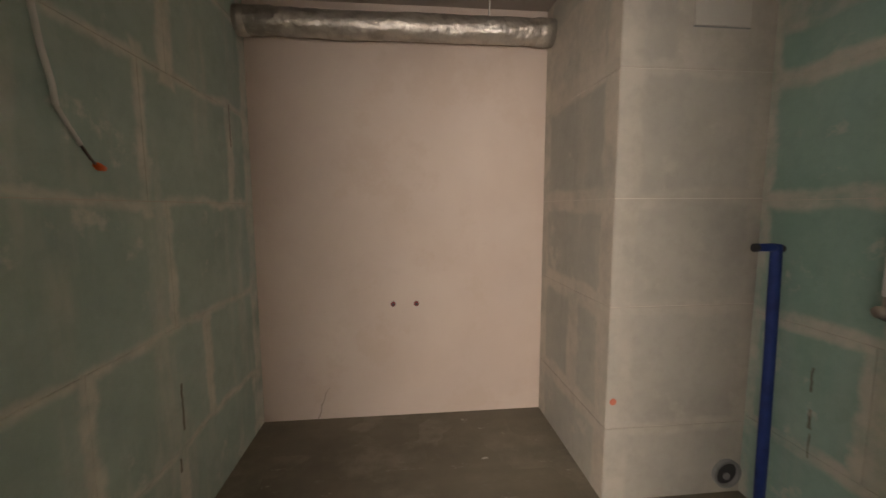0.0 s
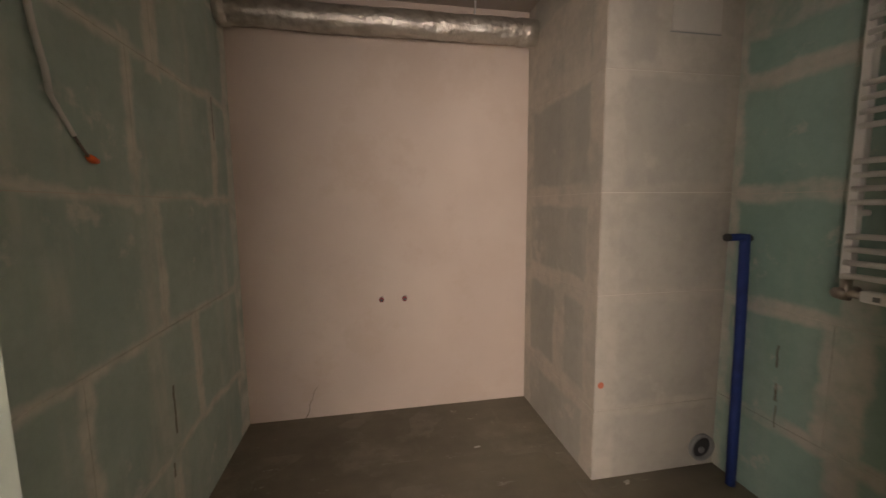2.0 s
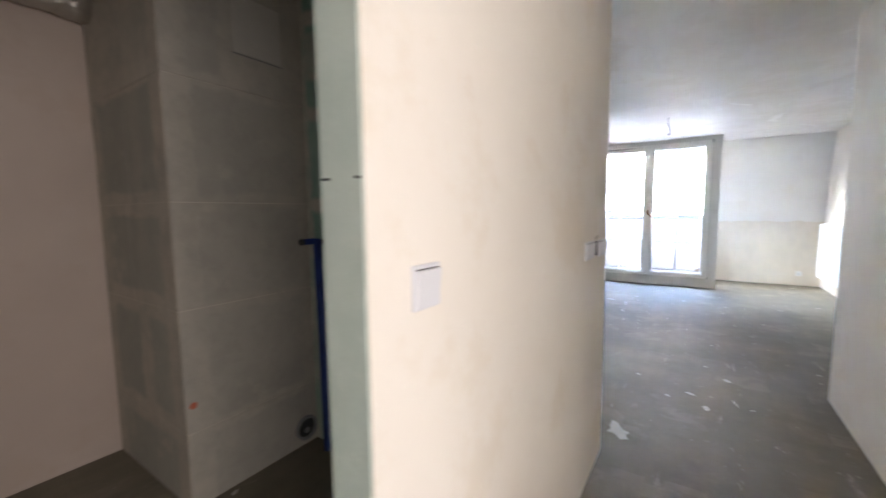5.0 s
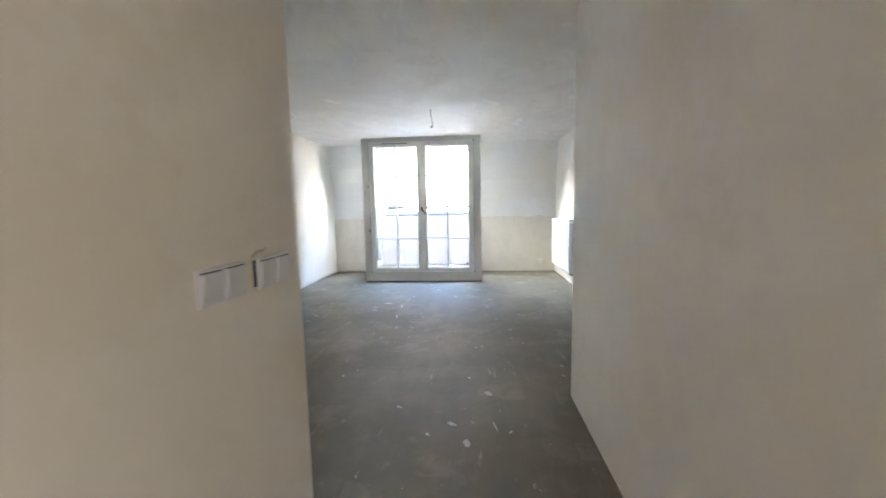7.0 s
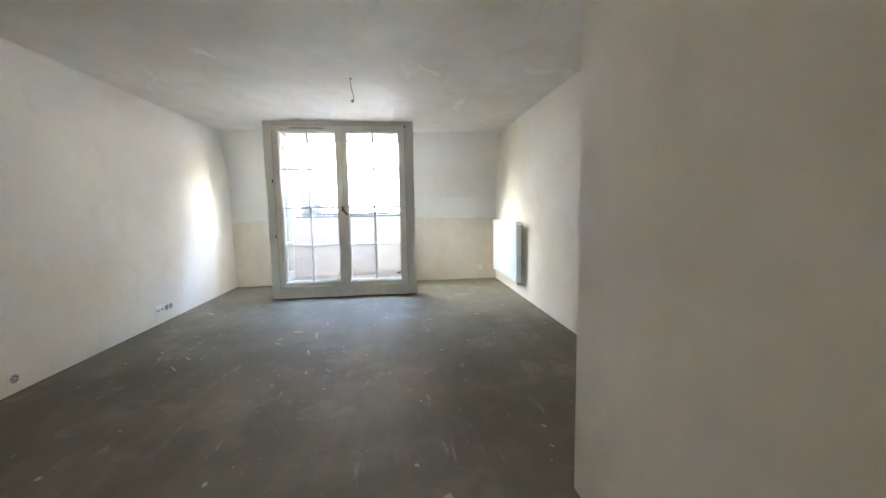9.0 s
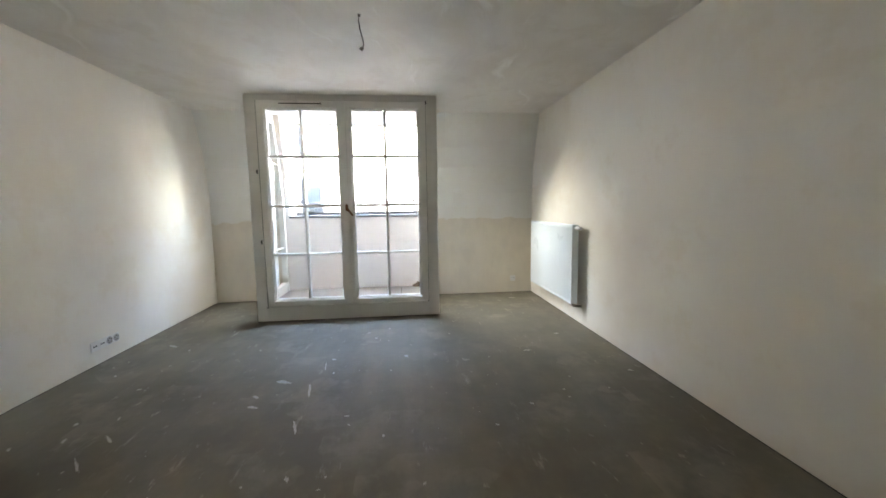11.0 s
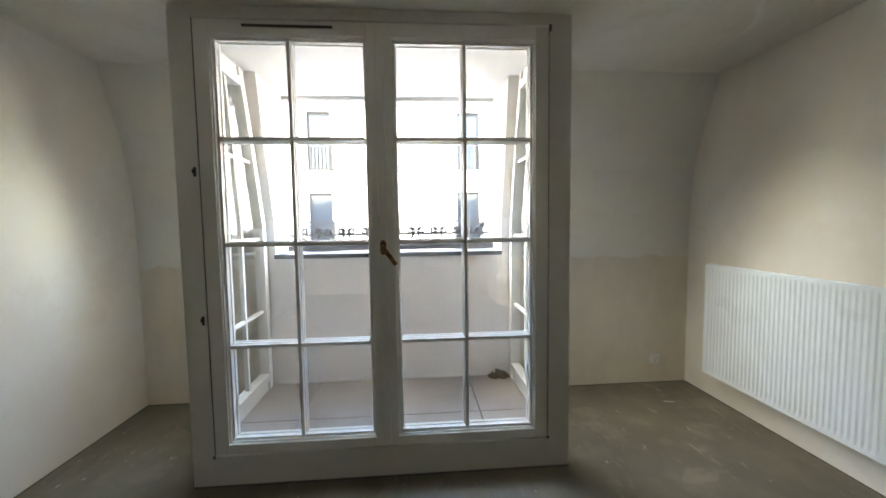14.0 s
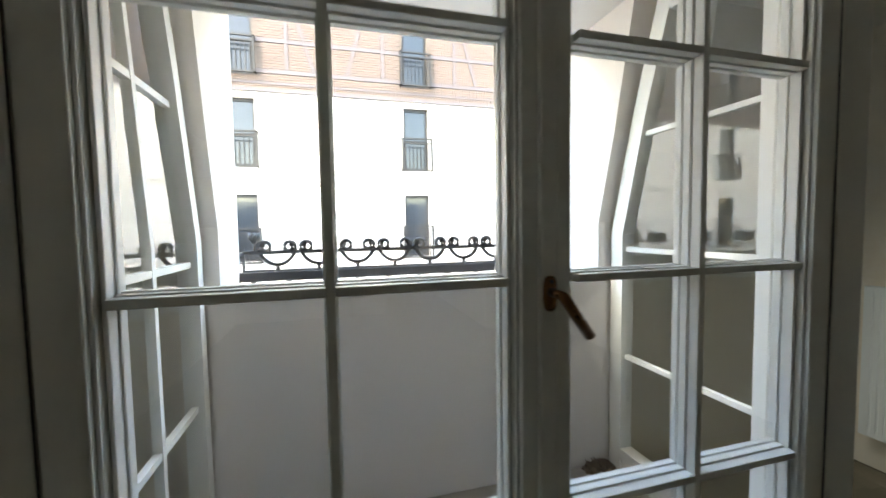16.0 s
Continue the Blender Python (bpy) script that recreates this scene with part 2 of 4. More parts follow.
M_SCREED = screed("screed")
M_WALL = skim("skimmed_wall", (0.81, 0.768, 0.695), (0.735, 0.668, 0.575), waves=14.0)
M_FAR = skim("skimmed_far_wall", (0.81, 0.79, 0.735), (0.77, 0.745, 0.685), ((1.13, (0.76, 0.69, 0.575)),))
M_CEIL = skim("skimmed_ceiling", (0.80, 0.765, 0.71), (0.68, 0.635, 0.57), relief=0.011, trowel=1.0)
M_BATH_BACK = skim("bath_back_plaster", (0.53, 0.445, 0.38), (0.455, 0.37, 0.31), relief=0.004)
M_RAW_CEIL = surface("raw_ceiling", (0.36, 0.31, 0.26), 0.9, amount=0.8, relief=0.004)
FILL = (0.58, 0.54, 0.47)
LV = (0.39, 0.895, 1.40, 1.90, 2.40)
M_GREEN_L = board("green_block_left", (0.42, 0.53, 0.485), (0.33, 0.435, 0.395), (0.70, 0.675, 0.60), "Y",
                  [(2.8, z, 3.0, 0.018) for z in LV] + [(2.985, 1.15, 0.03, 0.27), (2.54, 0.64, 0.03, 0.27), (3.23, 0.64, 0.035, 0.27), (2.97, 0.2, 0.035, 0.22), (3.72, 0.2, 0.03, 0.2), (3.57, 1.65, 0.035, 0.28), (2.88, 1.65, 0.03, 0.3), (3.79, 1.3, 0.05, 1.4), (3.05, 2.15, 0.05, 0.3)], 0.5, [(3.59, 1.81, 0.005, 0.11), (2.99, 0.56, 0.007, 0.10), (2.95, 0.33, 0.006, 0.03)])
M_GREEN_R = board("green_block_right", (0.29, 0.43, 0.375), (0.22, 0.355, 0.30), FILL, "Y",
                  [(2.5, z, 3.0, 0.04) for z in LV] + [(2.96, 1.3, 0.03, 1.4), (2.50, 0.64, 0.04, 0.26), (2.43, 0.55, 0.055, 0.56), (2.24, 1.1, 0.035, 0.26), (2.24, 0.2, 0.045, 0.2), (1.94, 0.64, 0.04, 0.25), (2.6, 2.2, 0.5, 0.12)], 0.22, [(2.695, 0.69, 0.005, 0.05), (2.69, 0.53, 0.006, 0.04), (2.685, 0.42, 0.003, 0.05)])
M_SHAFT_F = board("shaft_block_front", (0.405, 0.382, 0.335), (0.345, 0.328, 0.288), (0.455, 0.42, 0.36), "X",
                  [(2.3, z, 1.0, 0.035) for z in (0.36, 0.93, 1.41, 1.95)] + [(1.97, 1.3, 0.065, 1.4), (2.60, 1.3, 0.06, 1.4), (2.36, 2.25, 0.2, 0.3)], 0.35)
M_SHAFT_S = board("shaft_block_side", (0.40, 0.38, 0.33), (0.35, 0.335, 0.29), (0.55, 0.49, 0.41), "Y",
                  [(3.4, z, 1.0, 0.06) for z in (0.36, 0.93, 1.41, 1.98)] + [(3.02, 1.3, 0.07, 1.4), (3.8, 1.3, 0.07, 1.4), (3.35, 0.64, 0.06, 0.3), (3.5, 2.2, 0.4, 0.2)], 0.35)
M_EDGE = surface("green_block_edge", (0.53, 0.61, 0.56), 0.85, dark=(0.45, 0.54, 0.49), light=(0.62, 0.66, 0.60), big=6, fine=25, amount=0.8, relief=0.006)
M_FILLER = surface("filler", (0.55, 0.50, 0.43), 0.85, relief=0.003)
M_FRAME = surface("white_window_paint", (0.87, 0.855, 0.815), 0.32, amount=0.25, big=2)
M_SURROUND = surface("window_surround_paint", (0.76, 0.745, 0.70), 0.45, amount=0.3, big=2)
M_DARK_BROWN = surface("dark_brown", (0.07, 0.06, 0.05), 0.7)
M_GLASS = glass_pane("pane_glass")
M_BRASS = surface("aged_brass", (0.22, 0.105, 0.042), 0.28, 1.0, amount=0.4, big=20, fine=90)
M_RAD = surface("radiator_enamel", (0.77, 0.83, 0.86), 0.3, amount=0.1)
M_PVC = surface("white_plastic", (0.80, 0.79, 0.76), 0.4, amount=0.1)
M_RAIL = surface("towel_rail_enamel", (0.78, 0.77, 0.75), 0.35, amount=0.1)
M_BLUE = surface("blue_foam_sleeve", (0.008, 0.035, 0.20), 0.7, dark=(0.006, 0.02, 0.12), amount=0.7, big=12, relief=0.004)
M_DARK = surface("dark_rubber", (0.03, 0.03, 0.032), 0.55)
M_GREYPIPE = surface("grey_drain_plastic", (0.20, 0.21, 0.21), 0.45)
M_RED = surface("red_plug", (0.20, 0.012, 0.015), 0.5)
M_ORANGE = surface("orange_cap", (0.72, 0.12, 0.02), 0.5)
M_NICKEL = surface("nickel_valve", (0.50, 0.44, 0.38), 0.35, 1.0, amount=0.6, big=25, fine=90)
M_CABLE_W = surface("white_cable", (0.68, 0.67, 0.64), 0.5)
M_CABLE_D = surface("dark_cable", (0.16, 0.13, 0.11), 0.5)
M_COPING = surface("zinc_coping", (0.20, 0.205, 0.21), 0.5, 0.4, amount=0.5)
M_IRON = surface("wrought_iron", (0.085, 0.087, 0.09), 0.5, 0.6, amount=0.6, big=9, fine=60, relief=0.002)
M_RENDER = surface("loggia_render", (0.84, 0.77, 0.72), 0.9, amount=0.35, big=1.2, fine=120, relief=0.003)
M_SOFFIT = surface("loggia_soffit", (0.75, 0.73, 0.70), 0.9, amount=0.3, big=0.8, fine=120, relief=0.003)
M_TILE = surface("beige_porcelain_tile", (0.41, 0.36, 0.32), 0.4, dark=(0.33, 0.285, 0.25), amount=0.7, big=2.2, fine=30, per_piece=0.15)
M_FACADE = surface("white_facade_render", (0.37, 0.37, 0.368), 0.9, amount=0.15, big=0.4)
M_TIMBER = surface("painted_timber", (0.045, 0.04, 0.05), 0.7, amount=0.4)
M_ANTHRACITE = surface("anthracite_frame", (0.012, 0.013, 0.015), 0.45, amount=0.3)
M_BRICK = surface("facing_brick", (0.088, 0.066, 0.06), 0.85, dark=(0.066, 0.047, 0.042), light=(0.125, 0.096, 0.085), big=3, amount=0.6, per_piece=0.35)
M_MORTAR = surface("brick_mortar", (0.06, 0.05, 0.046), 0.95, relief=0.004)
M_DIM_ROOM = surface("dim_room_dark", (0.06, 0.07, 0.08), 0.8, amount=0.5)
M_FOIL = surface("aluminium_foil", (0.58, 0.55, 0.50), 0.42, 0.85, dark=(0.36, 0.32, 0.28), amount=0.8, big=9, fine=38, relief=0.02)
M_LEAF = surface("dry_leaf", (0.23, 0.165, 0.115), 0.9, amount=0.8, big=30)
M_FLECK = surface("plaster_fleck", (0.46, 0.435, 0.385), 0.9, amount=0.5, big=20)
M_STREET = surface("pale_street_paving", (0.20, 0.195, 0.185), 0.9, amount=0.6, relief=0.004)
M_ROOF = surface("roof_sheet", (0.12, 0.11, 0.11), 0.7, amount=0.4)

# ---- building helpers ----


def part(name, bm, material, parent=None, label="", smooth=False):
    """Links a bmesh as one mesh object, under parent if one is given. Coordinates are the world's."""
    me = bpy.data.meshes.new(name)
    bmesh.ops.recalc_face_normals(bm, faces=bm.faces)
    bm.to_mesh(me)
    bm.free()
    me.materials.append(material)
    if smooth:
        for p in me.polygons:
            p.use_smooth = True
    ob = new(name, me)
    if parent:
        ob.parent = parent
        if not parent.parent:
            ob.matrix_parent_inverse = Matrix.Translation(-parent.location)
    if label:
        ob["label"] = label
    return ob


def thing(name, at, label, category, group="", kind=""):
    ob = new(name)
    ob.empty_display_size = 0.1
    ob.location = at
    return tagged(ob, label, category, group, kind)


def box(bm, x0, x1, y0, y1, z0, z1, bevel=0.0):
    vs = [bm.verts.new((x, y, z)) for x in (x0, x1) for y in (y0, y1) for z in (z0, z1)]
    fs = [bm.faces.new([vs[i] for i in q]) for q in ((0, 1, 3, 2), (4, 6, 7, 5), (0, 4, 5, 1), (2, 3, 7, 6), (0, 2, 6, 4), (1, 5, 7, 3))]
    if bevel:
        es = list({e for f in fs for e in f.edges})
        bmesh.ops.bevel(bm, geom=es, offset=bevel, segments=2, affect="EDGES", profile=0.5)
    return bm


def boxes(*list_of_boxes, bevel=0.0):
    bm = bmesh.new()
    for b in list_of_boxes:
        box(bm, *b, bevel=bevel)
    return bm


def one(x0, x1, y0, y1, z0, z1, bevel=0.0):
    return box(bmesh.new(), x0, x1, y0, y1, z0, z1, bevel)


def prism(points, axis, a, b):
    """A flat outline pushed from a to b along an axis. points are in the other two axes, in order."""
    bm = bmesh.new()

    def at(p, s):
        return {"x": (s, p[0], p[1]), "y": (p[0], s, p[1]), "z": (p[0], p[1], s)}[axis]
    lo = [bm.verts.new(at(p, a)) for p in points]
    hi = [bm.verts.new(at(p, b)) for p in points]
    bm.faces.new(lo[::-1])
    bm.faces.new(hi)
    n = len(points)
    for i in range(n):
        bm.faces.new((lo[i], lo[(i + 1) % n], hi[(i + 1) % n], hi[i]))
    return bm


def tube(bm, pts, r, sides=10, caps=True):
    """A round bar swept along points."""
    pts = [Vector(p) for p in pts]
    rings = []
    up = Vector((0, 0, 1))
    for i, p in enumerate(pts):
        d = (pts[min(i + 1, len(pts) - 1)] - pts[max(i - 1, 0)]).normalized()
        side = d.cross(up)
        if side.length < 0.05:
            side = d.cross(Vector((0, 1, 0)))
        side.normalize()
        top = side.cross(d).normalized()
        rr = r[i] if isinstance(r, (list, tuple)) else r
        rings.append([bm.verts.new(p + side * math.cos(a) * rr + top * math.sin(a) * rr) for a in [2 * math.pi * k / sides for k in range(sides)]])
    for a, b in zip(rings, rings[1:]):
        for k in range(sides):
            bm.faces.new((a[k], a[(k + 1) % sides], b[(k + 1) % sides], b[k]))
    if caps:
        bm.faces.new(rings[0][::-1])
        bm.faces.new(rings[-1])
    return bm


def rod(a, b, r, sides=12):
    return tube(bmesh.new(), [a, b], r, sides)


def structure(name, bm, material, label=""):
    return tagged(part(name, bm, material), label, "", "", "structure")


# ---- the plan ----
H = 2.58                       # ceilings
BX0, BX1, BY0, BY1 = 0.095, 2.62, 1.60, 3.84      # bathroom
SHX, SHY = 1.925, 2.976        # service shaft in its corner
HALL_Y0, HALL_Y1 = 0.276, 1.505
JL, JR = 0.70, 1.60            # bathroom doorway
K1X, K2X = 3.403, 4.854         # ends of the hall's two walls
LY0, LY1 = -0.70, 3.875        # living room
FARX = 10.195
WX, WY0, WY1, WTOP = 9.13, 0.811, 2.942, 2.545    # glazed front of the loggia
LOGZ = 0.168
HALL_X0 = -1.3

structure("floor", boxes((HALL_X0 - 0.2, WX + 0.1, LY0 - 0.2, 4.1, -0.25, 0), (WX + 0.1, FARX + 0.25, LY0 - 0.2, WY0 + 0.06, -0.25, 0), (WX + 0.1, FARX + 0.25, WY1 - 0.06, 4.1, -0.25, 0)), M_SCREED, "bare grey-brown concrete screed, dusty and stained")
structure("ceiling", boxes((BX1 + 0.12, FARX + 0.2, LY0 - 0.2, 4.1, H, H + 0.22), (HALL_X0 - 0.2, BX1 + 0.12, LY0 - 0.2, BY0 - 0.04, H, H + 0.22)), M_CEIL, "patchily skimmed plaster ceiling, unpainted")
structure("ceiling_bathroom", one(HALL_X0 - 0.2, BX1 + 0.12, BY0 - 0.04, 4.1, H, H + 0.22), M_RAW_CEIL, "raw dark ceiling of the bathroom")

# hall and living room walls
structure("wall_hall_south", one(1.7, K2X, HALL_Y0 - 0.12, HALL_Y0, 0, H), M_WALL, "smooth plastered hall wall, unpainted")
structure("wall_hall_south_west", one(HALL_X0, -0.3, HALL_Y0 - 0.12, HALL_Y0, 0, H), M_WALL)
structure("wall_hall_south_lintel", one(-0.3, 1.7, HALL_Y0 - 0.12, HALL_Y0, 2.3, H), M_WALL)
# unseen room, added to house the two fill lamps
structure("wall_side_room", boxes((-1.35, -1.2, -1.25, HALL_Y0 - 0.12, 0, 0.55), (-1.35, -1.2, -1.25, HALL_Y0 - 0.12, 2.25, H), (-1.35, -1.2, -1.25, -1.05, 0.55, 2.25), (-1.35, -1.2, 0.05, HALL_Y0 - 0.12, 0.55, 2.25), (2.2, 2.35, -1.25, HALL_Y0 - 0.12, 0, H), (-1.2, -1.0, -1.25, -1.1, 0, H), (1.9, 2.2, -1.25, -1.1, 0, H), (-1.0, 1.9, -1.25, -1.1, 0, 0.55), (-1.0, 1.9, -1.25, -1.1, 2.25, H)), M_WALL, "plain plastered walls of an added, unseen room across the hall")
# added outer walls, unseen, that keep the sky out of that room's openings
structure("wall_light_block", boxes((-1.75, 2.5, -1.55, -1.4, -0.25, H + 0.22), (-1.90, -1.75, -1.55, 0.3, -0.25, H + 0.22), (-1.75, -1.453, 0.16, 0.3, -0.25, H + 0.22)), M_WALL)
structure("floor_side_room", boxes((-1.5, 2.5, -1.4, LY0 - 0.2, -0.25, 0), (-1.75, -1.503, -1.4, 0.16, -0.25, 0)), M_SCREED)
structure("ceiling_side_room", boxes((-1.5, 2.5, -1.4, LY0 - 0.2, H, H + 0.22), (-1.75, -1.503, -1.4, 0.16, H, H + 0.22)), M_CEIL)
structure("wall_hall_west", one(HALL_X0 - 0.15, HALL_X0, HALL_Y0 - 0.12, BY1 + 0.2, 0, H), M_WALL)
structure("wall_living_return", one(K2X - 0.12, K2X, LY0 - 0.15, HALL_Y0 - 0.12, 0, H), M_WALL)
structure("wall_living_south", one(K2X, FARX + 0.2, LY0 - 0.15, LY0, 0, H), M_WALL, "smooth plastered wall behind the radiator")
structure("wall_living_north", one(K1X - 0.1, FARX + 0.2, LY1, LY1 + 0.15, 0, H), M_WALL, "smooth plastered wall with sockets near the floor")
structure("wall_living_west", one(K1X - 0.1, K1X, HALL_Y1 + 0.08, LY1, 0, H), M_WALL)
structure("wall_hall_north", boxes((JR + 0.003, K1X, HALL_Y1, HALL_Y1 + 0.004, 0, H), (HALL_X0, JL - 0.003, HALL_Y1, HALL_Y1 + 0.004, 0, H), (JL - 0.003, JR + 0.003, HALL_Y1, HALL_Y1 + 0.004, 2.08, H)), M_WALL, "plaster skim on the hall side of the block partition")
partition = structure("wall_partition", boxes((JR, K1X - 0.1, HALL_Y1 + 0.004, BY0, 0, H), (HALL_X0, JL, HALL_Y1 + 0.004, BY0, 0, H), (JL, JR, HALL_Y1 + 0.004, BY0, 2.08, H)), M_EDGE, "cut edge of the pale green block partition at the doorway")

for z, gaps in ((1.404, ((1.511, 1.523), (1.578, 1.598))), (0.27, ((1.53, 1.556),))):
    for ya, yb in gaps:
        part("joint_gap", one(JR - 0.0012, JR + 0.002, ya, yb, z - 0.002, z + 0.002), M_DARK, partition, "dark open joint between two blocks")

# far wall with its mansard lean, either side of the loggia
PROFILE = [(FARX, 0), (FARX, 1.50), (FARX - 0.045, 1.87), (FARX - 0.12, 2.15), (FARX - 0.285, H)]
for nm, ya, yb in (("wall_far_south", LY0, WY0 + 0.05), ("wall_far_north", WY1 - 0.05, LY1)):
    structure(nm, prism(PROFILE + [(FARX + 0.2, H), (FARX + 0.2, 0)], "y", ya, yb), M_FAR, "leaning mansard wall, darker beige below a ragged skim line")

# dirt-filled gap along the foot of the living room walls
M_GAP = surface("dirty_gap", (0.075, 0.06, 0.045), 0.95, amount=0.8, big=14, relief=0.004)
structure("floor_edge_gap", boxes((K2X, FARX, LY0, LY0 + 0.007, 0.0005, 0.003), (K1X, FARX, LY1 - 0.006, LY1, 0.0005, 0.003), (FARX - 0.007, FARX, LY0 + 0.007, WY0 + 0.05, 0.0005, 0.003),
                                  (FARX - 0.006, FARX, WY1 - 0.05, LY1 - 0.006, 0.0005, 0.003), (WX - 0.008, WX, WY0, WY1, 0.0005, 0.003)), M_GAP, "thin dark dirt-filled gap between screed and wall")

# ---- bathroom shell ----
structure("wall_bath_back", one(BX0 - 0.12, BX1 + 0.12, BY1, BY1 + 0.15, 0, H), M_BATH_BACK, "smooth pinkish-beige plastered back wall")


def block_wall(name, label, material, core, rows, axis, face, sign):
    """A wall of gypsum blocks: a filler-coloured core and each block 2 mm proud of it, with 6 mm joints."""
    wall = structure(name, core, M_FILLER, label)
    for z0, z1, cuts in rows:
        for a, b in zip(cuts, cuts[1:]):
            g = 0.0012
            lo, hi = (face, face + sign * 0.004) if sign > 0 else (face + sign * 0.004, face)
            bm = one(lo, hi, a + g, b - g, z0 + g, z1 - g) if axis == "Y" else one(a + g, b - g, lo, hi, z0 + g, z1 - g)
            part("block", bm, material, wall)
    return wall


ROWZ = [0.0, 0.39, 0.895, 1.40, 1.90, 2.40, H]
Y = (BY0, BY1)
LEFT_CUTS = [(2.30, 2.97, 3.72), (1.90, 2.54, 3.23), (2.985, 3.65), (2.20, 2.88, 3.57), (2.4, 3.05, 3.7), (2.2, 2.9, 3.5)]
block_wall("wall_bath_left", "pale green gypsum block wall with filler smeared along the joints", M_GREEN_L, one(BX0 - 0.12, BX0, BY0, BY1, 0, H),
           [(a, b, [Y[0], *c, Y[1]]) for a, b, c in zip(ROWZ, ROWZ[1:], LEFT_CUTS)], "Y", BX0, 1)
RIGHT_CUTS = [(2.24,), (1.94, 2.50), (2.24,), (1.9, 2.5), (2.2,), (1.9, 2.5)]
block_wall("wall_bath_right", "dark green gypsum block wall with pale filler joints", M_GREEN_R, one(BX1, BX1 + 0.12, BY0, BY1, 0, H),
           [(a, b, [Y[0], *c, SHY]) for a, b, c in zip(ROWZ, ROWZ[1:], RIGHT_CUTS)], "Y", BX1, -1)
ROWS = [0.0, 0.36, 0.93, 1.41, 1.95, H]
shaft_core = one(SHX, BX1, SHY, BY1, 0, H)
shaft = structure("wall_shaft", shaft_core, M_FILLER, "grey-white gypsum block service shaft with wide bands of filler")
for z0, z1, cf, cs in zip(ROWS, ROWS[1:], ((), (), (), (), ()), ((3.3,), (3.5,), (3.45,), (3.4,), (3.4,))):
    xs, ys = [SHX - 0.004, *cf, BX1 - 0.005], [SHY, *cs, BY1]
    for a, b in zip(xs, xs[1:]):
        part("block", one(a + 0.002, b - 0.002, SHY - 0.004, SHY, z0 + 0.002, z1 - 0.002), M_SHAFT_F, shaft)
    for a, b in zip(ys, ys[1:]):
        part("block", one(SHX - 0.004, SHX, a + 0.001, b - 0.002, z0 + 0.002, z1 - 0.002), M_SHAFT_S, shaft)

# ---- loggia ----
structure("loggia_floor", boxes((WX + 0.1, 10.32, WY0 + 0.06, WY1 - 0.06, -0.25, LOGZ - 0.012)), M_MORTAR, "slab under the loggia tiles")
structure("loggia_soffit", boxes((WX + 0.121, 10.45, WY0 + 0.03, WY1 - 0.03, 2.525, H - 0.003), (10.40, 10.45, WY0 + 0.03, WY1 - 0.03, 2.495, 2.525)), M_SOFFIT, "pale rendered loggia soffit with a drip edge")
structure("wall_parapet", one(10.105, 10.32, 0.94, 2.84, -0.25, 1.175), M_RENDER, "pinkish rendered loggia parapet")
coping = structure("parapet_coping", one(10.085, 10.36, 0.985, 2.795, 1.178, 1.212, 0.004), M_COPING, "dark zinc coping on the parapet")
CHEEK = [(10.104, 0), (10.115, 1.48), (10.0, 1.92), (9.87, 2.524), (10.45, 2.524), (10.45, 0)]
structure("wall_cheek_north", prism(CHEEK, "y", 2.795, 2.935), M_RENDER, "rendered side wall of the loggia")
structure("wall_cheek_south", prism(CHEEK, "y", 0.83, 0.985), M_RENDER, "rendered side wall of the loggia")
# unseen wall and roof, run far past the flat to keep sun off the street
structure("street_shading_wall", boxes((10.40, 10.45, -32, 0.779, -9, 3.0), (10.40, 10.45, 2.991, 36, -9, 3.0), (10.325, 10.45, 0.779, 2.991, -9, 0.9)), M_RENDER)
structure("street_shading_roof", one(HALL_X0 - 0.3, 10.40, -32, 36, H + 0.22, 3.0), M_ROOF)

# ---- glazed front: french door ----


def sash(parent, axis, at, depth, u0, u1, z0, z1, ubars, zbars, stile=0.06, bar=0.024, outline=None):
    """Glazing bars and panes in the plane axis = at .. at + depth, between clear openings u0..u1, z0..z1."""
    def half(ua, ub, za, zb, f0, f1):
        lo, hi = sorted((at + depth * f0, at + depth * f1))
        return (lo, hi, ua, ub, za, zb) if axis == "x" else (ua, ub, lo, hi, za, zb)
    steps = ((0.0, 0.36, 0.0095), (0.36, 0.41, 0.0082), (0.41, 0.70, 0.0125), (0.70, 0.74, 0.0112), (0.74, 1.0, 0.0155))
    for u in ubars:
        part("glazing_bar", boxes(*[half(u - w, u + w, z0, z1, f0, f1) for f0, f1, w in steps], bevel=0.0015), M_FRAME, parent)
    us = [u0, *ubars, u1]
    for z in zbars:
        for a, b in zip(us, us[1:]):
            part("glazing_bar", boxes(*[half(a, b, z - w, z + w, f0 + 0.01, f1 - 0.01) for f0, f1, w in steps], bevel=0.0015), M_FRAME, parent)
    mid = at + depth * 0.5
    zs = [z0, *zbars, z1]
    for a, b in zip(us, us[1:]):
        for c, d in zip(zs, zs[1:]):
            bm = bmesh.new()
            q = [(a, c), (b, c), (b, d), (a, d)]
            bm.faces.new([bm.verts.new((mid, u, z) if axis == "x" else (u, mid, z)) for u, z in q])
            pane = part("pane", bm, M_GLASS, parent)
            pane.visible_shadow = False


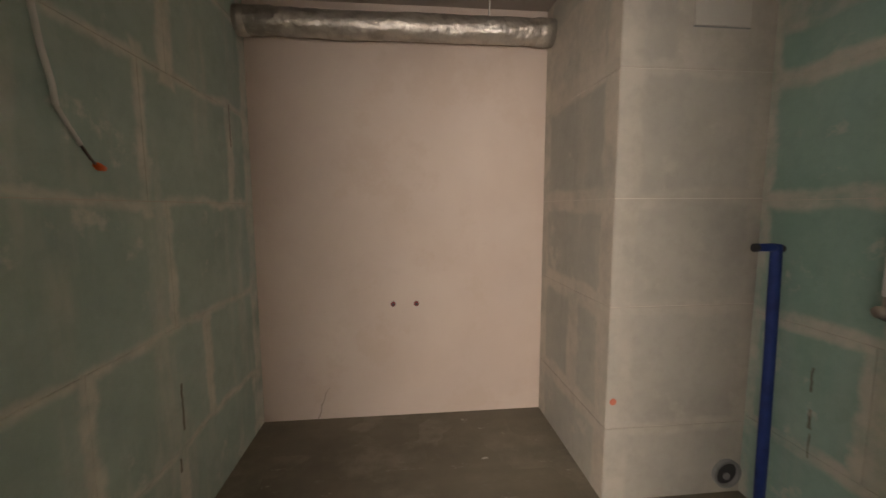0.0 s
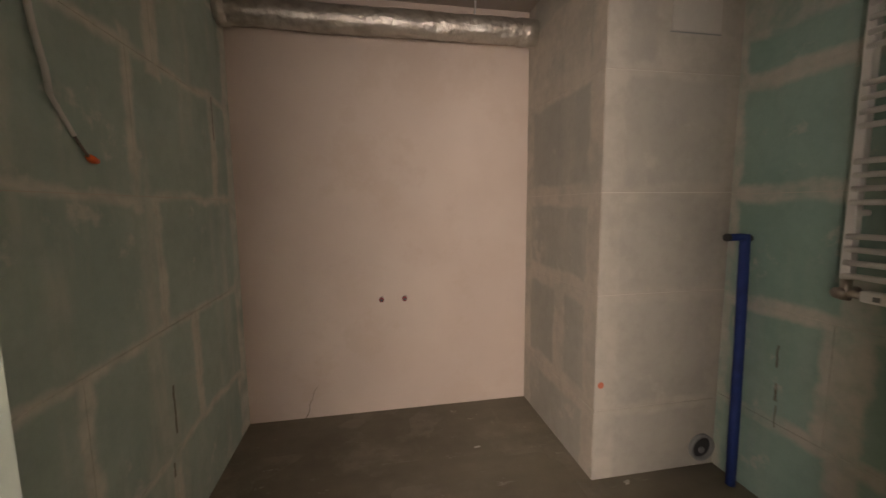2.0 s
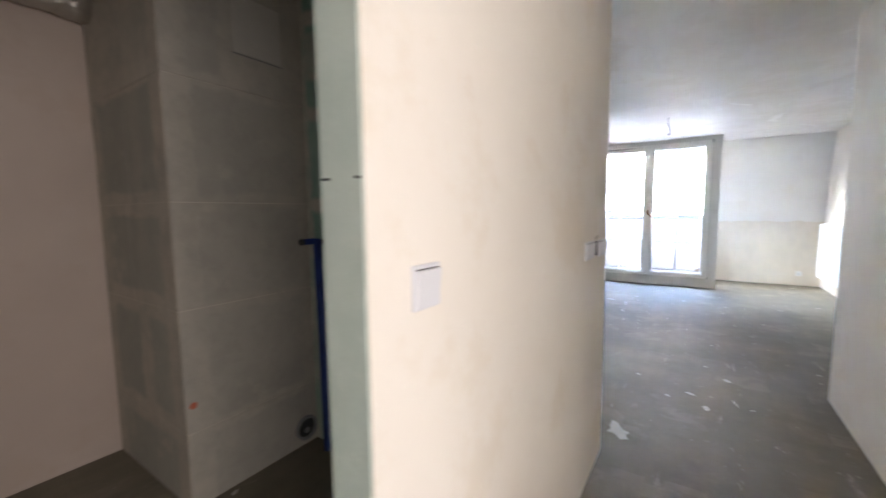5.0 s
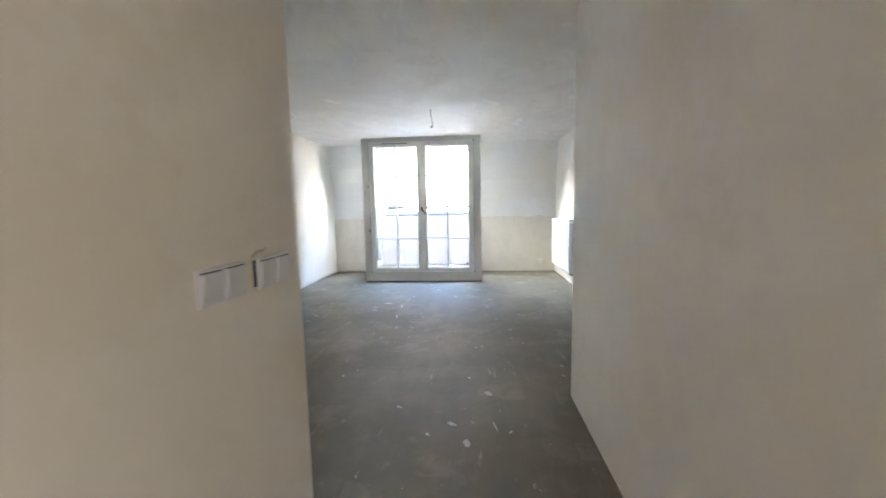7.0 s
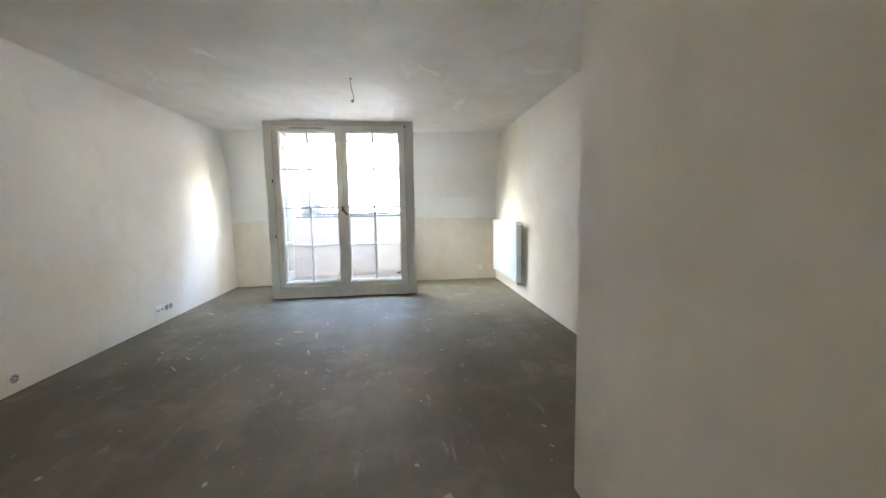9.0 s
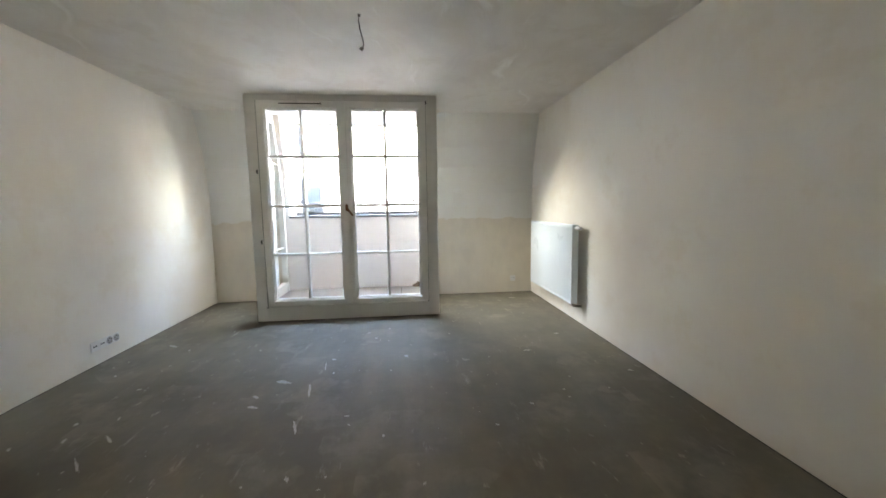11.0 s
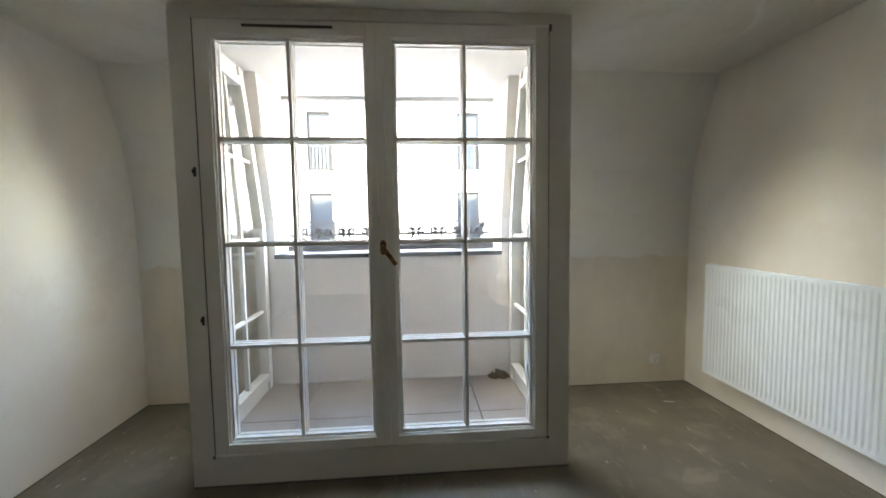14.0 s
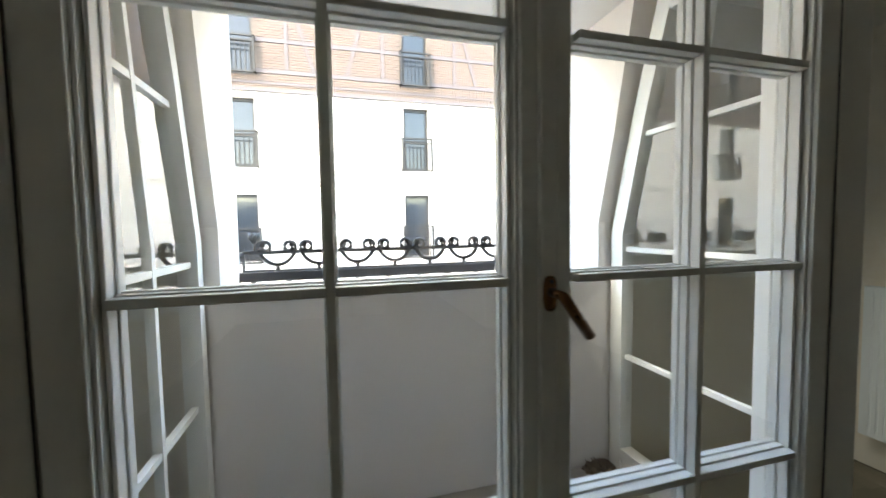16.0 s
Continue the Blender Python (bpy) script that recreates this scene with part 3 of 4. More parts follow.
front = thing("window_1", (WX, (WY0 + WY1) / 2, 0), "white painted french door with eight panes in each leaf, closed", "french door", "", "structure")
S0, S1, SZ0, SZ1 = 0.937, 2.823, 0.172, 2.515
part("surround", boxes((WX, WX + 0.12, WY0, S0, 0, WTOP), (WX, WX + 0.12, S1, WY1, 0, WTOP), (WX, WX + 0.12, S0, S1, SZ1, WTOP), (WX, WX + 0.12, S0, S1, 0, SZ0), bevel=0.004), M_SURROUND, front, "broad off-white painted surround")
part("head_filler", one(WX + 0.01, WX + 0.12, WY0, WY1, WTOP, H), M_SURROUND, front)
MULL = 1.8715
for nm, a, b, ub in (("leaf", MULL + 0.001, S1 - 0.003, 2.345), ("leaf", S0 + 0.003, MULL - 0.001, 1.412)):
    left = a > MULL
    g0, g1 = (1.931, 2.75) if left else (1.012, 1.813)
    gz0, gz1 = 0.226, 2.442
    o0, o1, oz0, oz1 = g0 + 0.004, g1 - 0.004, gz0 + 0.004, gz1 - 0.004
    leaf = part(nm, boxes((WX + 0.006, WX + 0.095, a, o0, SZ0 + 0.003, SZ1 - 0.003), (WX + 0.006, WX + 0.095, o1, b, SZ0 + 0.003, SZ1 - 0.003),
                          (WX + 0.006, WX + 0.095, o0, o1, oz1, SZ1 - 0.003), (WX + 0.006, WX + 0.095, o0, o1, SZ0 + 0.003, oz0), bevel=0.003), M_FRAME, front)
    # stepped moulding falling from the leaf's face to the glass
    for s, w, d in ((0.0, 0.0085, WX + 0.018), (0.0085, 0.0035, WX + 0.048), (0.012, 0.0085, WX + 0.036), (0.0205, 0.0055, WX + 0.068)):
        ya, yb, za, zb = o0 + s, o1 - s, oz0 + s, oz1 - s
        part("moulding", boxes((d, WX + 0.094, ya, ya + w, za, zb), (d, WX + 0.094, yb - w, yb, za, zb), (d, WX + 0.094, ya + w, yb - w, zb - w, zb), (d, WX + 0.094, ya + w, yb - w, za, za + w), bevel=0.003), M_FRAME, leaf)
    sash(leaf, "x", WX + 0.012, 0.078, g0 + 0.031, g1 - 0.031, gz0 + 0.033, gz1 - 0.031, [ub], [0.779, 1.341, 1.904])
part("astragal", one(WX - 0.006, WX + 0.01, MULL - 0.022, MULL + 0.022, SZ0 + 0.02, SZ1 - 0.02, 0.004), M_FRAME, front)
# dark strips paint the shade between each leaf and the surround
part("gap_shade", boxes((WX + 0.003, WX + 0.006, S1 - 0.003, S1 - 0.0003, SZ0, SZ1), (WX + 0.003, WX + 0.006, S0 + 0.0003, S0 + 0.003, SZ0, SZ1)), M_DARK_BROWN, front, "thin dark strip for the shade in the gap beside the leaf")
part("trickle_vent", one(WX - 0.006, WX + 0.006, 2.11, 2.57, 2.474, 2.484, 0.001), M_DARK_BROWN, front, "thin dark trickle vent slit")
for z in (1.73, 0.935):
    part("hinge_slot", boxes((WX - 0.003, WX + 0.002, 2.836, 2.85, z - 0.025, z + 0.025), (WX - 0.005, WX + 0.002, 2.839, 2.856, z - 0.008, z + 0.014), bevel=0.002), M_DARK, front, "small dark hinge slot")
for y, z in ((2.825, 0.166), (0.938, 0.176), (0.935, 2.49)):
    part("screw_cap", one(WX - 0.003, WX + 0.001, y - 0.007, y + 0.007, z - 0.007, z + (0.007 if z < 1 else 0.03), 0.001), M_DARK, front)
handle = part("handle", tube(bmesh.new(), [(WX - 0.012, 1.872, 1.318), (WX - 0.048, 1.872, 1.318), (WX - 0.056, 1.868, 1.314), (WX - 0.056, 1.845, 1.282), (WX - 0.054, 1.800, 1.222)], [0.010, 0.010, 0.0125, 0.0125, 0.0115], 14), M_BRASS, front, "aged brass lever handle", True)
plate = bmesh.new()
rim = []
for k in range(28):
    a = 2 * math.pi * k / 28
    cy, cz = math.cos(a), math.sin(a)
    rim.append((1.872 + 0.0165 * math.copysign(abs(cy) ** 0.6, cy), 1.314 + 0.040 * math.copysign(abs(cz) ** 0.75, cz)))
rings = [[plate.verts.new((x, 1.872 + (y - 1.872) * f, 1.314 + (z - 1.314) * f)) for y, z in rim] for x, f in ((WX - 0.005, 1.0), (WX - 0.012, 1.0), (WX - 0.015, 0.88))]
for lo, hi in zip(rings, rings[1:]):
    for k in range(28):
        plate.faces.new((lo[k], lo[(k + 1) % 28], hi[(k + 1) % 28], hi[k]))
plate.faces.new(rings[-1])
part("handle_plate", plate, M_BRASS, handle, "", True)
part("plate_screw", rod((WX - 0.015, 1.872, 1.342), (WX - 0.017, 1.872, 1.342), 0.0045, 12), M_DARK, handle)


# ---- side windows of the loggia ----
def side_window(name, y, sign):
    """A window in the loggia's side, its outer post following the mansard's lean."""
    w = thing(name, (9.6, y, LOGZ), "white painted side window of the loggia with a leaning post", "window", "", "structure")
    x0, z0, z1 = WX + 0.12, LOGZ + 0.0, 2.495
    edge = [(10.10, z0), (10.095, 1.42), (9.955, 1.98), (9.80, z1)]

    def lean(z):
        for (xa, za), (xb, zb) in zip(edge, edge[1:]):
            if za <= z <= zb:
                return xa + (xb - xa) * (z - za) / (zb - za)
        return edge[-1][0]

    def post(o0, o1, ya, yb):
        ins = [(x - o1, z) for x, z in edge]
        outs = [(x - o0, z) for x, z in edge]
        return prism(outs + ins[::-1], "y", ya, yb)
    ya, yb = (y, y + 0.07) if sign > 0 else (y - 0.07, y)
    part("outer_post", post(0.0, 0.05, ya, yb), M_FRAME, w)
    part("inner_post", one(x0, x0 + 0.05, ya, yb, z0, z1, 0.003), M_FRAME, w)
    part("sill_rail", one(x0 + 0.05, 10.05, ya, yb, z0, z0 + 0.07, 0.003), M_FRAME, w)
    part("head_rail", one(x0 + 0.05, 9.75, ya, yb, z1 - 0.055, z1, 0.003), M_FRAME, w)
    fy0, fy1 = (ya - 0.014, yb - 0.014) if sign > 0 else (ya + 0.014, yb + 0.014)
    part("leaf", post(0.052, 0.10, fy0, fy1), M_FRAME, w)
    part("leaf_stile", one(x0 + 0.052, x0 + 0.10, fy0, fy1, z0 + 0.075, z1 - 0.06, 0.003), M_FRAME, w)
    part("leaf_rail", one(x0 + 0.10, lean(0.3) - 0.10, fy0, fy1, z0 + 0.073, z0 + 0.13, 0.003), M_FRAME, w)
    part("leaf_rail", one(x0 + 0.10, lean(2.4) - 0.10, fy0, fy1, z1 - 0.115, z1 - 0.058, 0.003), M_FRAME, w)
    ym = (fy0 + fy1) / 2
    # upright bar, leaning half as much as the post
    um = [(x0 + (x - x0) * 0.52, z) for x, z in edge]
    part("glazing_bar", prism([(x - 0.011, z) for x, z in um] + [(x + 0.011, z) for x, z in um[::-1]], "y", ym - 0.014, ym + 0.014), M_FRAME, w)
    for z in (0.784, 1.341, 1.893):
        part("glazing_bar", one(x0 + 0.10, lean(z) - 0.10, ym - 0.012, ym + 0.012, z - 0.011, z + 0.011), M_FRAME, w)
    zs = [z0 + 0.13, 0.784, 1.341, 1.893, z1 - 0.115]
    for a, b in zip(zs, zs[1:]):
        for k in (0, 1):
            f0, f1 = (0.0, 0.52) if k == 0 else (0.52, 1.0)
            q = [(x0 + (lean(z) - 0.06 - x0) * f, z) for f, z in ((f0, a), (f1, a), (f1, b), (f0, b))]
            bm = bmesh.new()
            bm.faces.new([bm.verts.new((x, ym, z)) for x, z in q])
            part("pane", bm, M_GLASS, w).visible_shadow = False
    return w


side_window("window_2", 2.85, 1)
side_window("window_3", 0.92, -1)
structure("window_head", boxes((WX + 0.121, 9.86, 2.87, 2.925, 2.496, H - 0.004), (WX + 0.121, 9.86, 0.84, 0.9, 2.496, H - 0.004)), M_SURROUND)
structure("window_curb", boxes((WX + 0.121, 10.10, 2.85, 2.93, 0, LOGZ), (WX + 0.121, 10.10, 0.836, 0.92, 0, LOGZ)), M_SURROUND, "low curb under the side windows")

# ---- radiator ----
RX0, RX1, RYF, RYB, RZ0, RZ1 = 8.48, 9.82, -0.565, -0.635, 0.235, 1.095
rad = thing("panel_radiator", (9.13, RYB, RZ0), "white ribbed steel panel radiator hung on the plaster wall", "radiator")
bm = bmesh.new()
prof = [(RX0 + 0.03, RYF)]
nrib = 40
pitch = (RX1 - RX0 - 0.06) / nrib
for i in range(nrib):
    x = RX0 + 0.03 + i * pitch
    prof += [(x + pitch * 0.30, RYF), (x + pitch * 0.42, RYF - 0.005), (x + pitch * 0.62, RYF - 0.005), (x + pitch * 0.74, RYF)]
prof.append((RX1 - 0.03, RYF))
za, zb = RZ0 + 0.05, RZ1 - 0.05
lo = [bm.verts.new((x, y, za)) for x, y in prof]
hi = [bm.verts.new((x, y, zb)) for x, y in prof]
for i in range(len(prof) - 1):
    bm.faces.new((lo[i], lo[i + 1], hi[i + 1], hi[i]))
for ring, z in ((lo, RZ0 + 0.012), (hi, RZ1 - 0.012)):
    flat = [bm.verts.new((x, RYF, z)) for x, y in prof]
    for i in range(len(prof) - 1):
        bm.faces.new((ring[i], ring[i + 1], flat[i + 1], flat[i]))
part("ribbed_panel", bm, M_RAD, rad)
part("panel_edge", boxes((RX0, RX0 + 0.03, RYF - 0.012, RYF, RZ0, RZ1), (RX1 - 0.03, RX1, RYF - 0.012, RYF, RZ0, RZ1), (RX0 + 0.03, RX1 - 0.03, RYF - 0.012, RYF, RZ0, RZ0 + 0.012), (RX0 + 0.03, RX1 - 0.03, RYF - 0.012, RYF, RZ1 - 0.012, RZ1)), M_RAD, rad)
part("side_panel", one(RX0 - 0.002, RX0 + 0.004, RYB, RYF - 0.012, RZ0 + 0.004, RZ1, 0.001), M_RAD, rad)
part("side_panel", one(RX1 - 0.004, RX1 + 0.002, RYB, RYF - 0.012, RZ0 + 0.004, RZ1, 0.001), M_RAD, rad)
part("back_panel", one(RX0 + 0.01, RX1 - 0.01, RYB - 0.002, RYB + 0.010, RZ0 + 0.01, RZ1 - 0.01), M_RAD, rad)
grille = bmesh.new()
for k in range(6):
    yk = RYB + 0.014 + k * 0.008
    box(grille, RX0 + 0.004, RX1 - 0.004, yk, yk + 0.003, RZ1 - 0.006, RZ1)
part("top_grille", grille, M_RAD, rad)
for xb in (RX0 + 0.2, RX1 - 0.23):
    part("bracket", one(xb, xb + 0.03, LY0, RYB - 0.002, 0.35, 0.95), M_RAD, rad)
part("drain_plug", rod((RX0 - 0.006, -0.6, RZ0 + 0.035), (RX0 + 0.004, -0.6, RZ0 + 0.035), 0.013), M_RAD, rad)
part("valve", boxes((RX0 + 0.02, RX0 + 0.08, -0.62, -0.585, RZ0 - 0.03, RZ0 - 0.012)), M_NICKEL, rad, "nickel valve block under the panel")
part("supply_pipe", tube(tube(bmesh.new(), [(RX0 + 0.035, -0.6, RZ0 - 0.028), (RX0 + 0.035, -0.64, RZ0 - 0.04), (RX0 + 0.035, LY0 - 0.01, RZ0 - 0.04)], 0.008, 8), [(RX0 + 0.065, -0.6, RZ0 - 0.028), (RX0 + 0.065, -0.64, RZ0 - 0.04), (RX0 + 0.065, LY0 - 0.01, RZ0 - 0.04)], 0.008, 8), M_NICKEL, rad)
head = tube(bmesh.new(), [(RX0 + 0.02, -0.6, RZ1 - 0.035), (RX0 - 0.015, -0.6, RZ1 - 0.035), (RX0 - 0.02, -0.6, RZ1 - 0.035), (RX0 - 0.10, -0.605, RZ1 - 0.035), (RX0 - 0.112, -0.605, RZ1 - 0.035)], [0.011, 0.011, 0.019, 0.021, 0.015], 16)
part("thermostat_head", head, M_PVC, rad, "white thermostat head", True)

# ---- towel rail ----
TX, TY0, TY1, TZ0, TZ1 = 2.555, 1.78, 2.44, 1.085, 2.30
rail = thing("towel_rail", (TX, TY1, TZ0), "white ladder towel rail on the green block wall", "towel rail")
for y in (TY0, TY1):
    part("post", one(TX - 0.016, TX + 0.016, y - 0.016, y + 0.016, TZ0, TZ1, 0.005), M_RAIL, rail)
for g in range(5):
    for k in range(4):
        z = 1.10 + g * 0.257 + k * 0.0465
        part("rung", rod((TX - 0.018, TY0, z), (TX - 0.018, TY1, z), 0.0105, 10), M_RAIL, rail, "", True)
for y in (TY0 + 0.0, TY1):
    for z in (1.32, 2.08):
        part("wall_bracket", rod((TX + 0.01, y, z), (BX1 - 0.004, y, z), 0.011), M_RAIL, rail)
vb = bmesh.new()
tube(vb, [(TX, TY1, TZ0), (TX, TY1, TZ0 - 0.075)], 0.017, 12)
tube(vb, [(TX - 0.03, TY1 + 0.008, TZ0 - 0.05), (BX1 - 0.004, TY1 + 0.008, TZ0 - 0.05)], 0.02, 12)
tube(vb, [(TX, TY1 + 0.03, TZ0 - 0.05), (TX, TY1 - 0.05, TZ0 - 0.05)], 0.014, 12)
part("valve_body", vb, M_NICKEL, rail, "tarnished metal valve body", True)
part("thermostat_head", one(TX - 0.02, TX + 0.02, TY1 - 0.13, TY1 - 0.05, TZ0 - 0.07, TZ0 - 0.03, 0.008), M_PVC, rail, "white protective valve cap")
part("cap_window", one(TX - 0.0215, TX - 0.019, TY1 - 0.11, TY1 - 0.09, TZ0 - 0.06, TZ0 - 0.044), M_GREYPIPE, rail)

# ---- bathroom services ----
blue = thing("water_pipe", (2.585, 2.83, 0), "capped water pipe in a bright blue foam sleeve up the corner", "pipe")
part("sleeve", tube(bmesh.new(), [(2.567, 2.82, 0.0), (2.569, 2.826, 0.3), (2.573, 2.836, 0.7), (2.577, 2.848, 1.0), (2.579, 2.854, 1.19), (2.579, 2.855, 1.215)], [0.021, 0.022, 0.021, 0.022, 0.021, 0.019], 14), M_BLUE, blue, "", True)
part("elbow", tube(bmesh.new(), [(2.579, 2.855, 1.198), (2.55, 2.852, 1.203), (2.482, 2.847, 1.203)], [0.02, 0.017, 0.016], 12), M_BLUE, blue, "", True)
part("cap", rod((2.482, 2.847, 1.203), (2.468, 2.846, 1.203), 0.018, 12), M_DARK, blue)
part("wall_bracket", rod((2.575, 2.855, 1.195), (BX1 - 0.004, 2.862, 1.195), 0.016), M_DARK, blue)

drain = thing("drain_outlet", (2.525, SHY - 0.02, 0.103), "grey drain socket with dark rubber seal low in the shaft", "drain pipe")
ring = bmesh.new()
for r0, r1, y0, y1 in ((0.056, 0.070, SHY - 0.022, SHY - 0.004),):
    n = 28
    vs = []
    for r, y in ((r1, y1), (r1, y0), (r0, y0), (r0, y1 + 0.02)):
        vs.append([ring.verts.new((2.536 + r * math.cos(2 * math.pi * k / n), y, 0.103 + r * math.sin(2 * math.pi * k / n))) for k in range(n)])
    for a, b in zip(vs, vs[1:]):
        for k in range(n):
            ring.faces.new((a[k], a[(k + 1) % n], b[(k + 1) % n], b[k]))
part("socket", ring, M_GREYPIPE, drain, "", True)
part("seal", rod((2.536, SHY - 0.006, 0.103), (2.536, SHY - 0.0045, 0.103), 0.057, 28), M_DARK, drain, "dark rubber seal")
part("plug", rod((2.541, SHY - 0.012, 0.085), (2.541, SHY - 0.006, 0.085), 0.017, 16), M_GREYPIPE, drain)

drain2 = thing("drain_outlet", (BX1 - 0.02, 1.90, 0.545), "black capped drain stub in the green wall", "drain pipe")
part("socket", rod((BX1 - 0.05, 1.90, 0.545), (BX1 - 0.004, 1.90, 0.545), 0.03, 20), M_DARK, drain2, "", True)
part("collar", rod((BX1 - 0.052, 1.90, 0.545), (BX1 - 0.044, 1.90, 0.545), 0.034, 20), M_DARK, drain2)

for hx in (0.937, 1.086):
    stub = thing("water_outlet", (hx, BY1, 0.757), "red-plugged water outlet set in the back wall", "pipe", "water outlets")
    part("rim", rod((hx, BY1 - 0.004, 0.757), (hx, BY1 + 0.001, 0.757), 0.021, 20), M_FLECK, stub)
    part("plug", rod((hx, BY1 - 0.013, 0.757), (hx, BY1 - 0.003, 0.757), 0.0165, 16), M_RED, stub, "dark red plastic plug")
    part("bore", rod((hx, BY1 - 0.0145, 0.755), (hx, BY1 - 0.0125, 0.755), 0.009, 12), M_DARK, stub)

duct = thing("ventilation_duct", (1.0, 3.755, 2.42), "flexible duct wrapped in crumpled aluminium foil under the ceiling", "air duct")
bm = bmesh.new()
n, ln = 40, 200
rings = []
for i in range(ln + 1):
    x = BX0 + 0.03 + (SHX - BX0 - 0.04) * i / ln
    row = []
    for k in range(n):
        a = 2 * math.pi * k / n
        p = Vector((x * 11, math.cos(a) * 1.6, math.sin(a) * 1.6))
        r = 0.074 + 0.006 * noise.noise(p) + 0.005 * noise.noise(p * 2.7) + 0.003 * noise.noise(p * 5.1)
        row.append(bm.verts.new((x, 3.757 + r * math.cos(a), 2.418 + 0.006 * noise.noise(Vector((x * 2, 0, 0))) + r * math.sin(a))))
    rings.append(row)
for a, b in zip(rings, rings[1:]):
    for k in range(n):
        bm.faces.new((a[k], a[(k + 1) % n], b[(k + 1) % n], b[k]))
bm.faces.new(rings[0][::-1]), bm.faces.new(rings[-1])
part("foil_sleeve", bm, M_FOIL, duct, "", True)
part("taped_collar", rod((SHX - 0.11, 3.757, 2.418), (SHX - 0.004, 3.757, 2.418), 0.0795, 26), M_FOIL, duct, "dull taped end collar", True)
part("taped_collar", rod((BX0, 3.757, 2.418), (BX0 + 0.06, 3.757, 2.418), 0.079, 26), M_FOIL, duct, "dull taped end collar", True)

M_HATCH = surface("hatch_board", (0.50, 0.48, 0.43), 0.7)
hatch = thing("inspection_hatch", (2.36, SHY, 2.12), "flush pale access hatch high on the service shaft", "access hatch")
part("panel", one(2.235, 2.487, SHY - 0.0085, SHY - 0.004, 2.128, 2.40, 0.001), M_HATCH, hatch)
# grey strip paints the shadow line along the hatch's lower edge
part("shadow_gap", one(2.230, 2.492, SHY - 0.0055, SHY - 0.004, 2.121, 2.126), M_GREYPIPE, hatch)

paint_spot = thing("paint_mark", (1.953, SHY, 0.49), "round orange-red paint mark on the shaft corner", "paint mark")
part("blot", rod((1.953, SHY - 0.0055, 0.49), (1.953, SHY - 0.004, 0.49), 0.016, 14), surface("orange_paint", (0.50, 0.14, 0.08), 0.8), paint_spot)

crack = thing("wall_crack", (0.46, BY1, 0.10), "thin jagged dark crack at the foot of the plastered back wall", "wall crack")
part("crack_line", tube(bmesh.new(), [(0.435, BY1, 0.0), (0.452, BY1, 0.03), (0.462, BY1, 0.055), (0.46, BY1, 0.09), (0.48, BY1, 0.12), (0.49, BY1, 0.17), (0.52, BY1, 0.21)], [0.003, 0.0025, 0.0025, 0.002, 0.002, 0.0015, 0.001], 5), M_CABLE_D, crack)
cable = thing("loose_cable", (BX0, 2.5, 1.9), "white loose cable hanging by the green wall with an orange cap", "cable")
part("sheath", tube(bmesh.new(), [(BX0 + 0.012, 2.485, 2.05), (BX0 + 0.013, 2.489, 1.875), (BX0 + 0.014, 2.50, 1.786), (BX0 + 0.014, 2.522, 1.70), (BX0 + 0.014, 2.527, 1.645)], 0.0075, 8), M_CABLE_W, cable, "", True)
part("cord", tube(bmesh.new(), [(BX0 + 0.014, 2.527, 1.645), (BX0 + 0.014, 2.56, 1.60), (BX0 + 0.012, 2.598, 1.555)], 0.006, 8), M_CABLE_W, cable, "", True)
part("wire", tube(bmesh.new(), [(BX0 + 0.012, 2.598, 1.555), (BX0 + 0.014, 2.625, 1.52), (BX0 + 0.014, 2.645, 1.503)], 0.004, 6), M_CABLE_D, cable, "", True)
part("cap", tube(bmesh.new(), [(BX0 + 0.014, 2.64, 1.505), (BX0 + 0.014, 2.655, 1.498), (BX0 + 0.014, 2.675, 1.495)], [0.008, 0.012, 0.008], 10), M_ORANGE, cable, "orange cable cap", True)

stub_wire = thing("ceiling_cable", (1.515, 3.668, H), "short white cable end hanging from the raw bathroom ceiling", "cable")
part("sheath", tube(bmesh.new(), [(1.515, 3.668, H), (1.517, 3.668, 2.52), (1.512, 3.664, 2.462)], 0.006, 8), M_CABLE_W, stub_wire, "", True)


# ---- switches and sockets ----
def switch(x, y, z, gangs, label, proud=0.0, pitch=0.082):
    """Square frames, each with a broad rocker pressed in at the foot, and a dark strip for the shade along its top."""
    s = thing("light_switch", (x, y, z), label, "light switch", "hall switches")
    w, y = pitch, y - proud
    for k in range(gangs):
        xa = x + k * w
        if proud:
            part("mechanism", one(xa + 0.006, xa + w - 0.007, y, y + proud, z - 0.034, z + 0.034), M_DARK, s, "dark switch mechanism standing out of the wall")
        part("frame", one(xa, xa + w - 0.001, y - 0.009, y, z - 0.041, z + 0.041, 0.003), M_SWITCH, s)
        rocker = prism([(y - 0.008, z - 0.033), (y - 0.0105, z - 0.033), (y - 0.0165, z + 0.031), (y - 0.008, z + 0.031)], "x", xa + 0.007, xa + w - 0.008)
        part("rocker", rocker, M_SWITCH, s)
        # shade of the gap over the tilted rocker, put in as a dark strip
        part("slit", one(xa + 0.007, xa + w - 0.008, y - 0.0095, y - 0.0085, z + 0.0315, z + 0.034), M_DARK, s, "dark strip for the shade in the gap above the rocker")
    return s


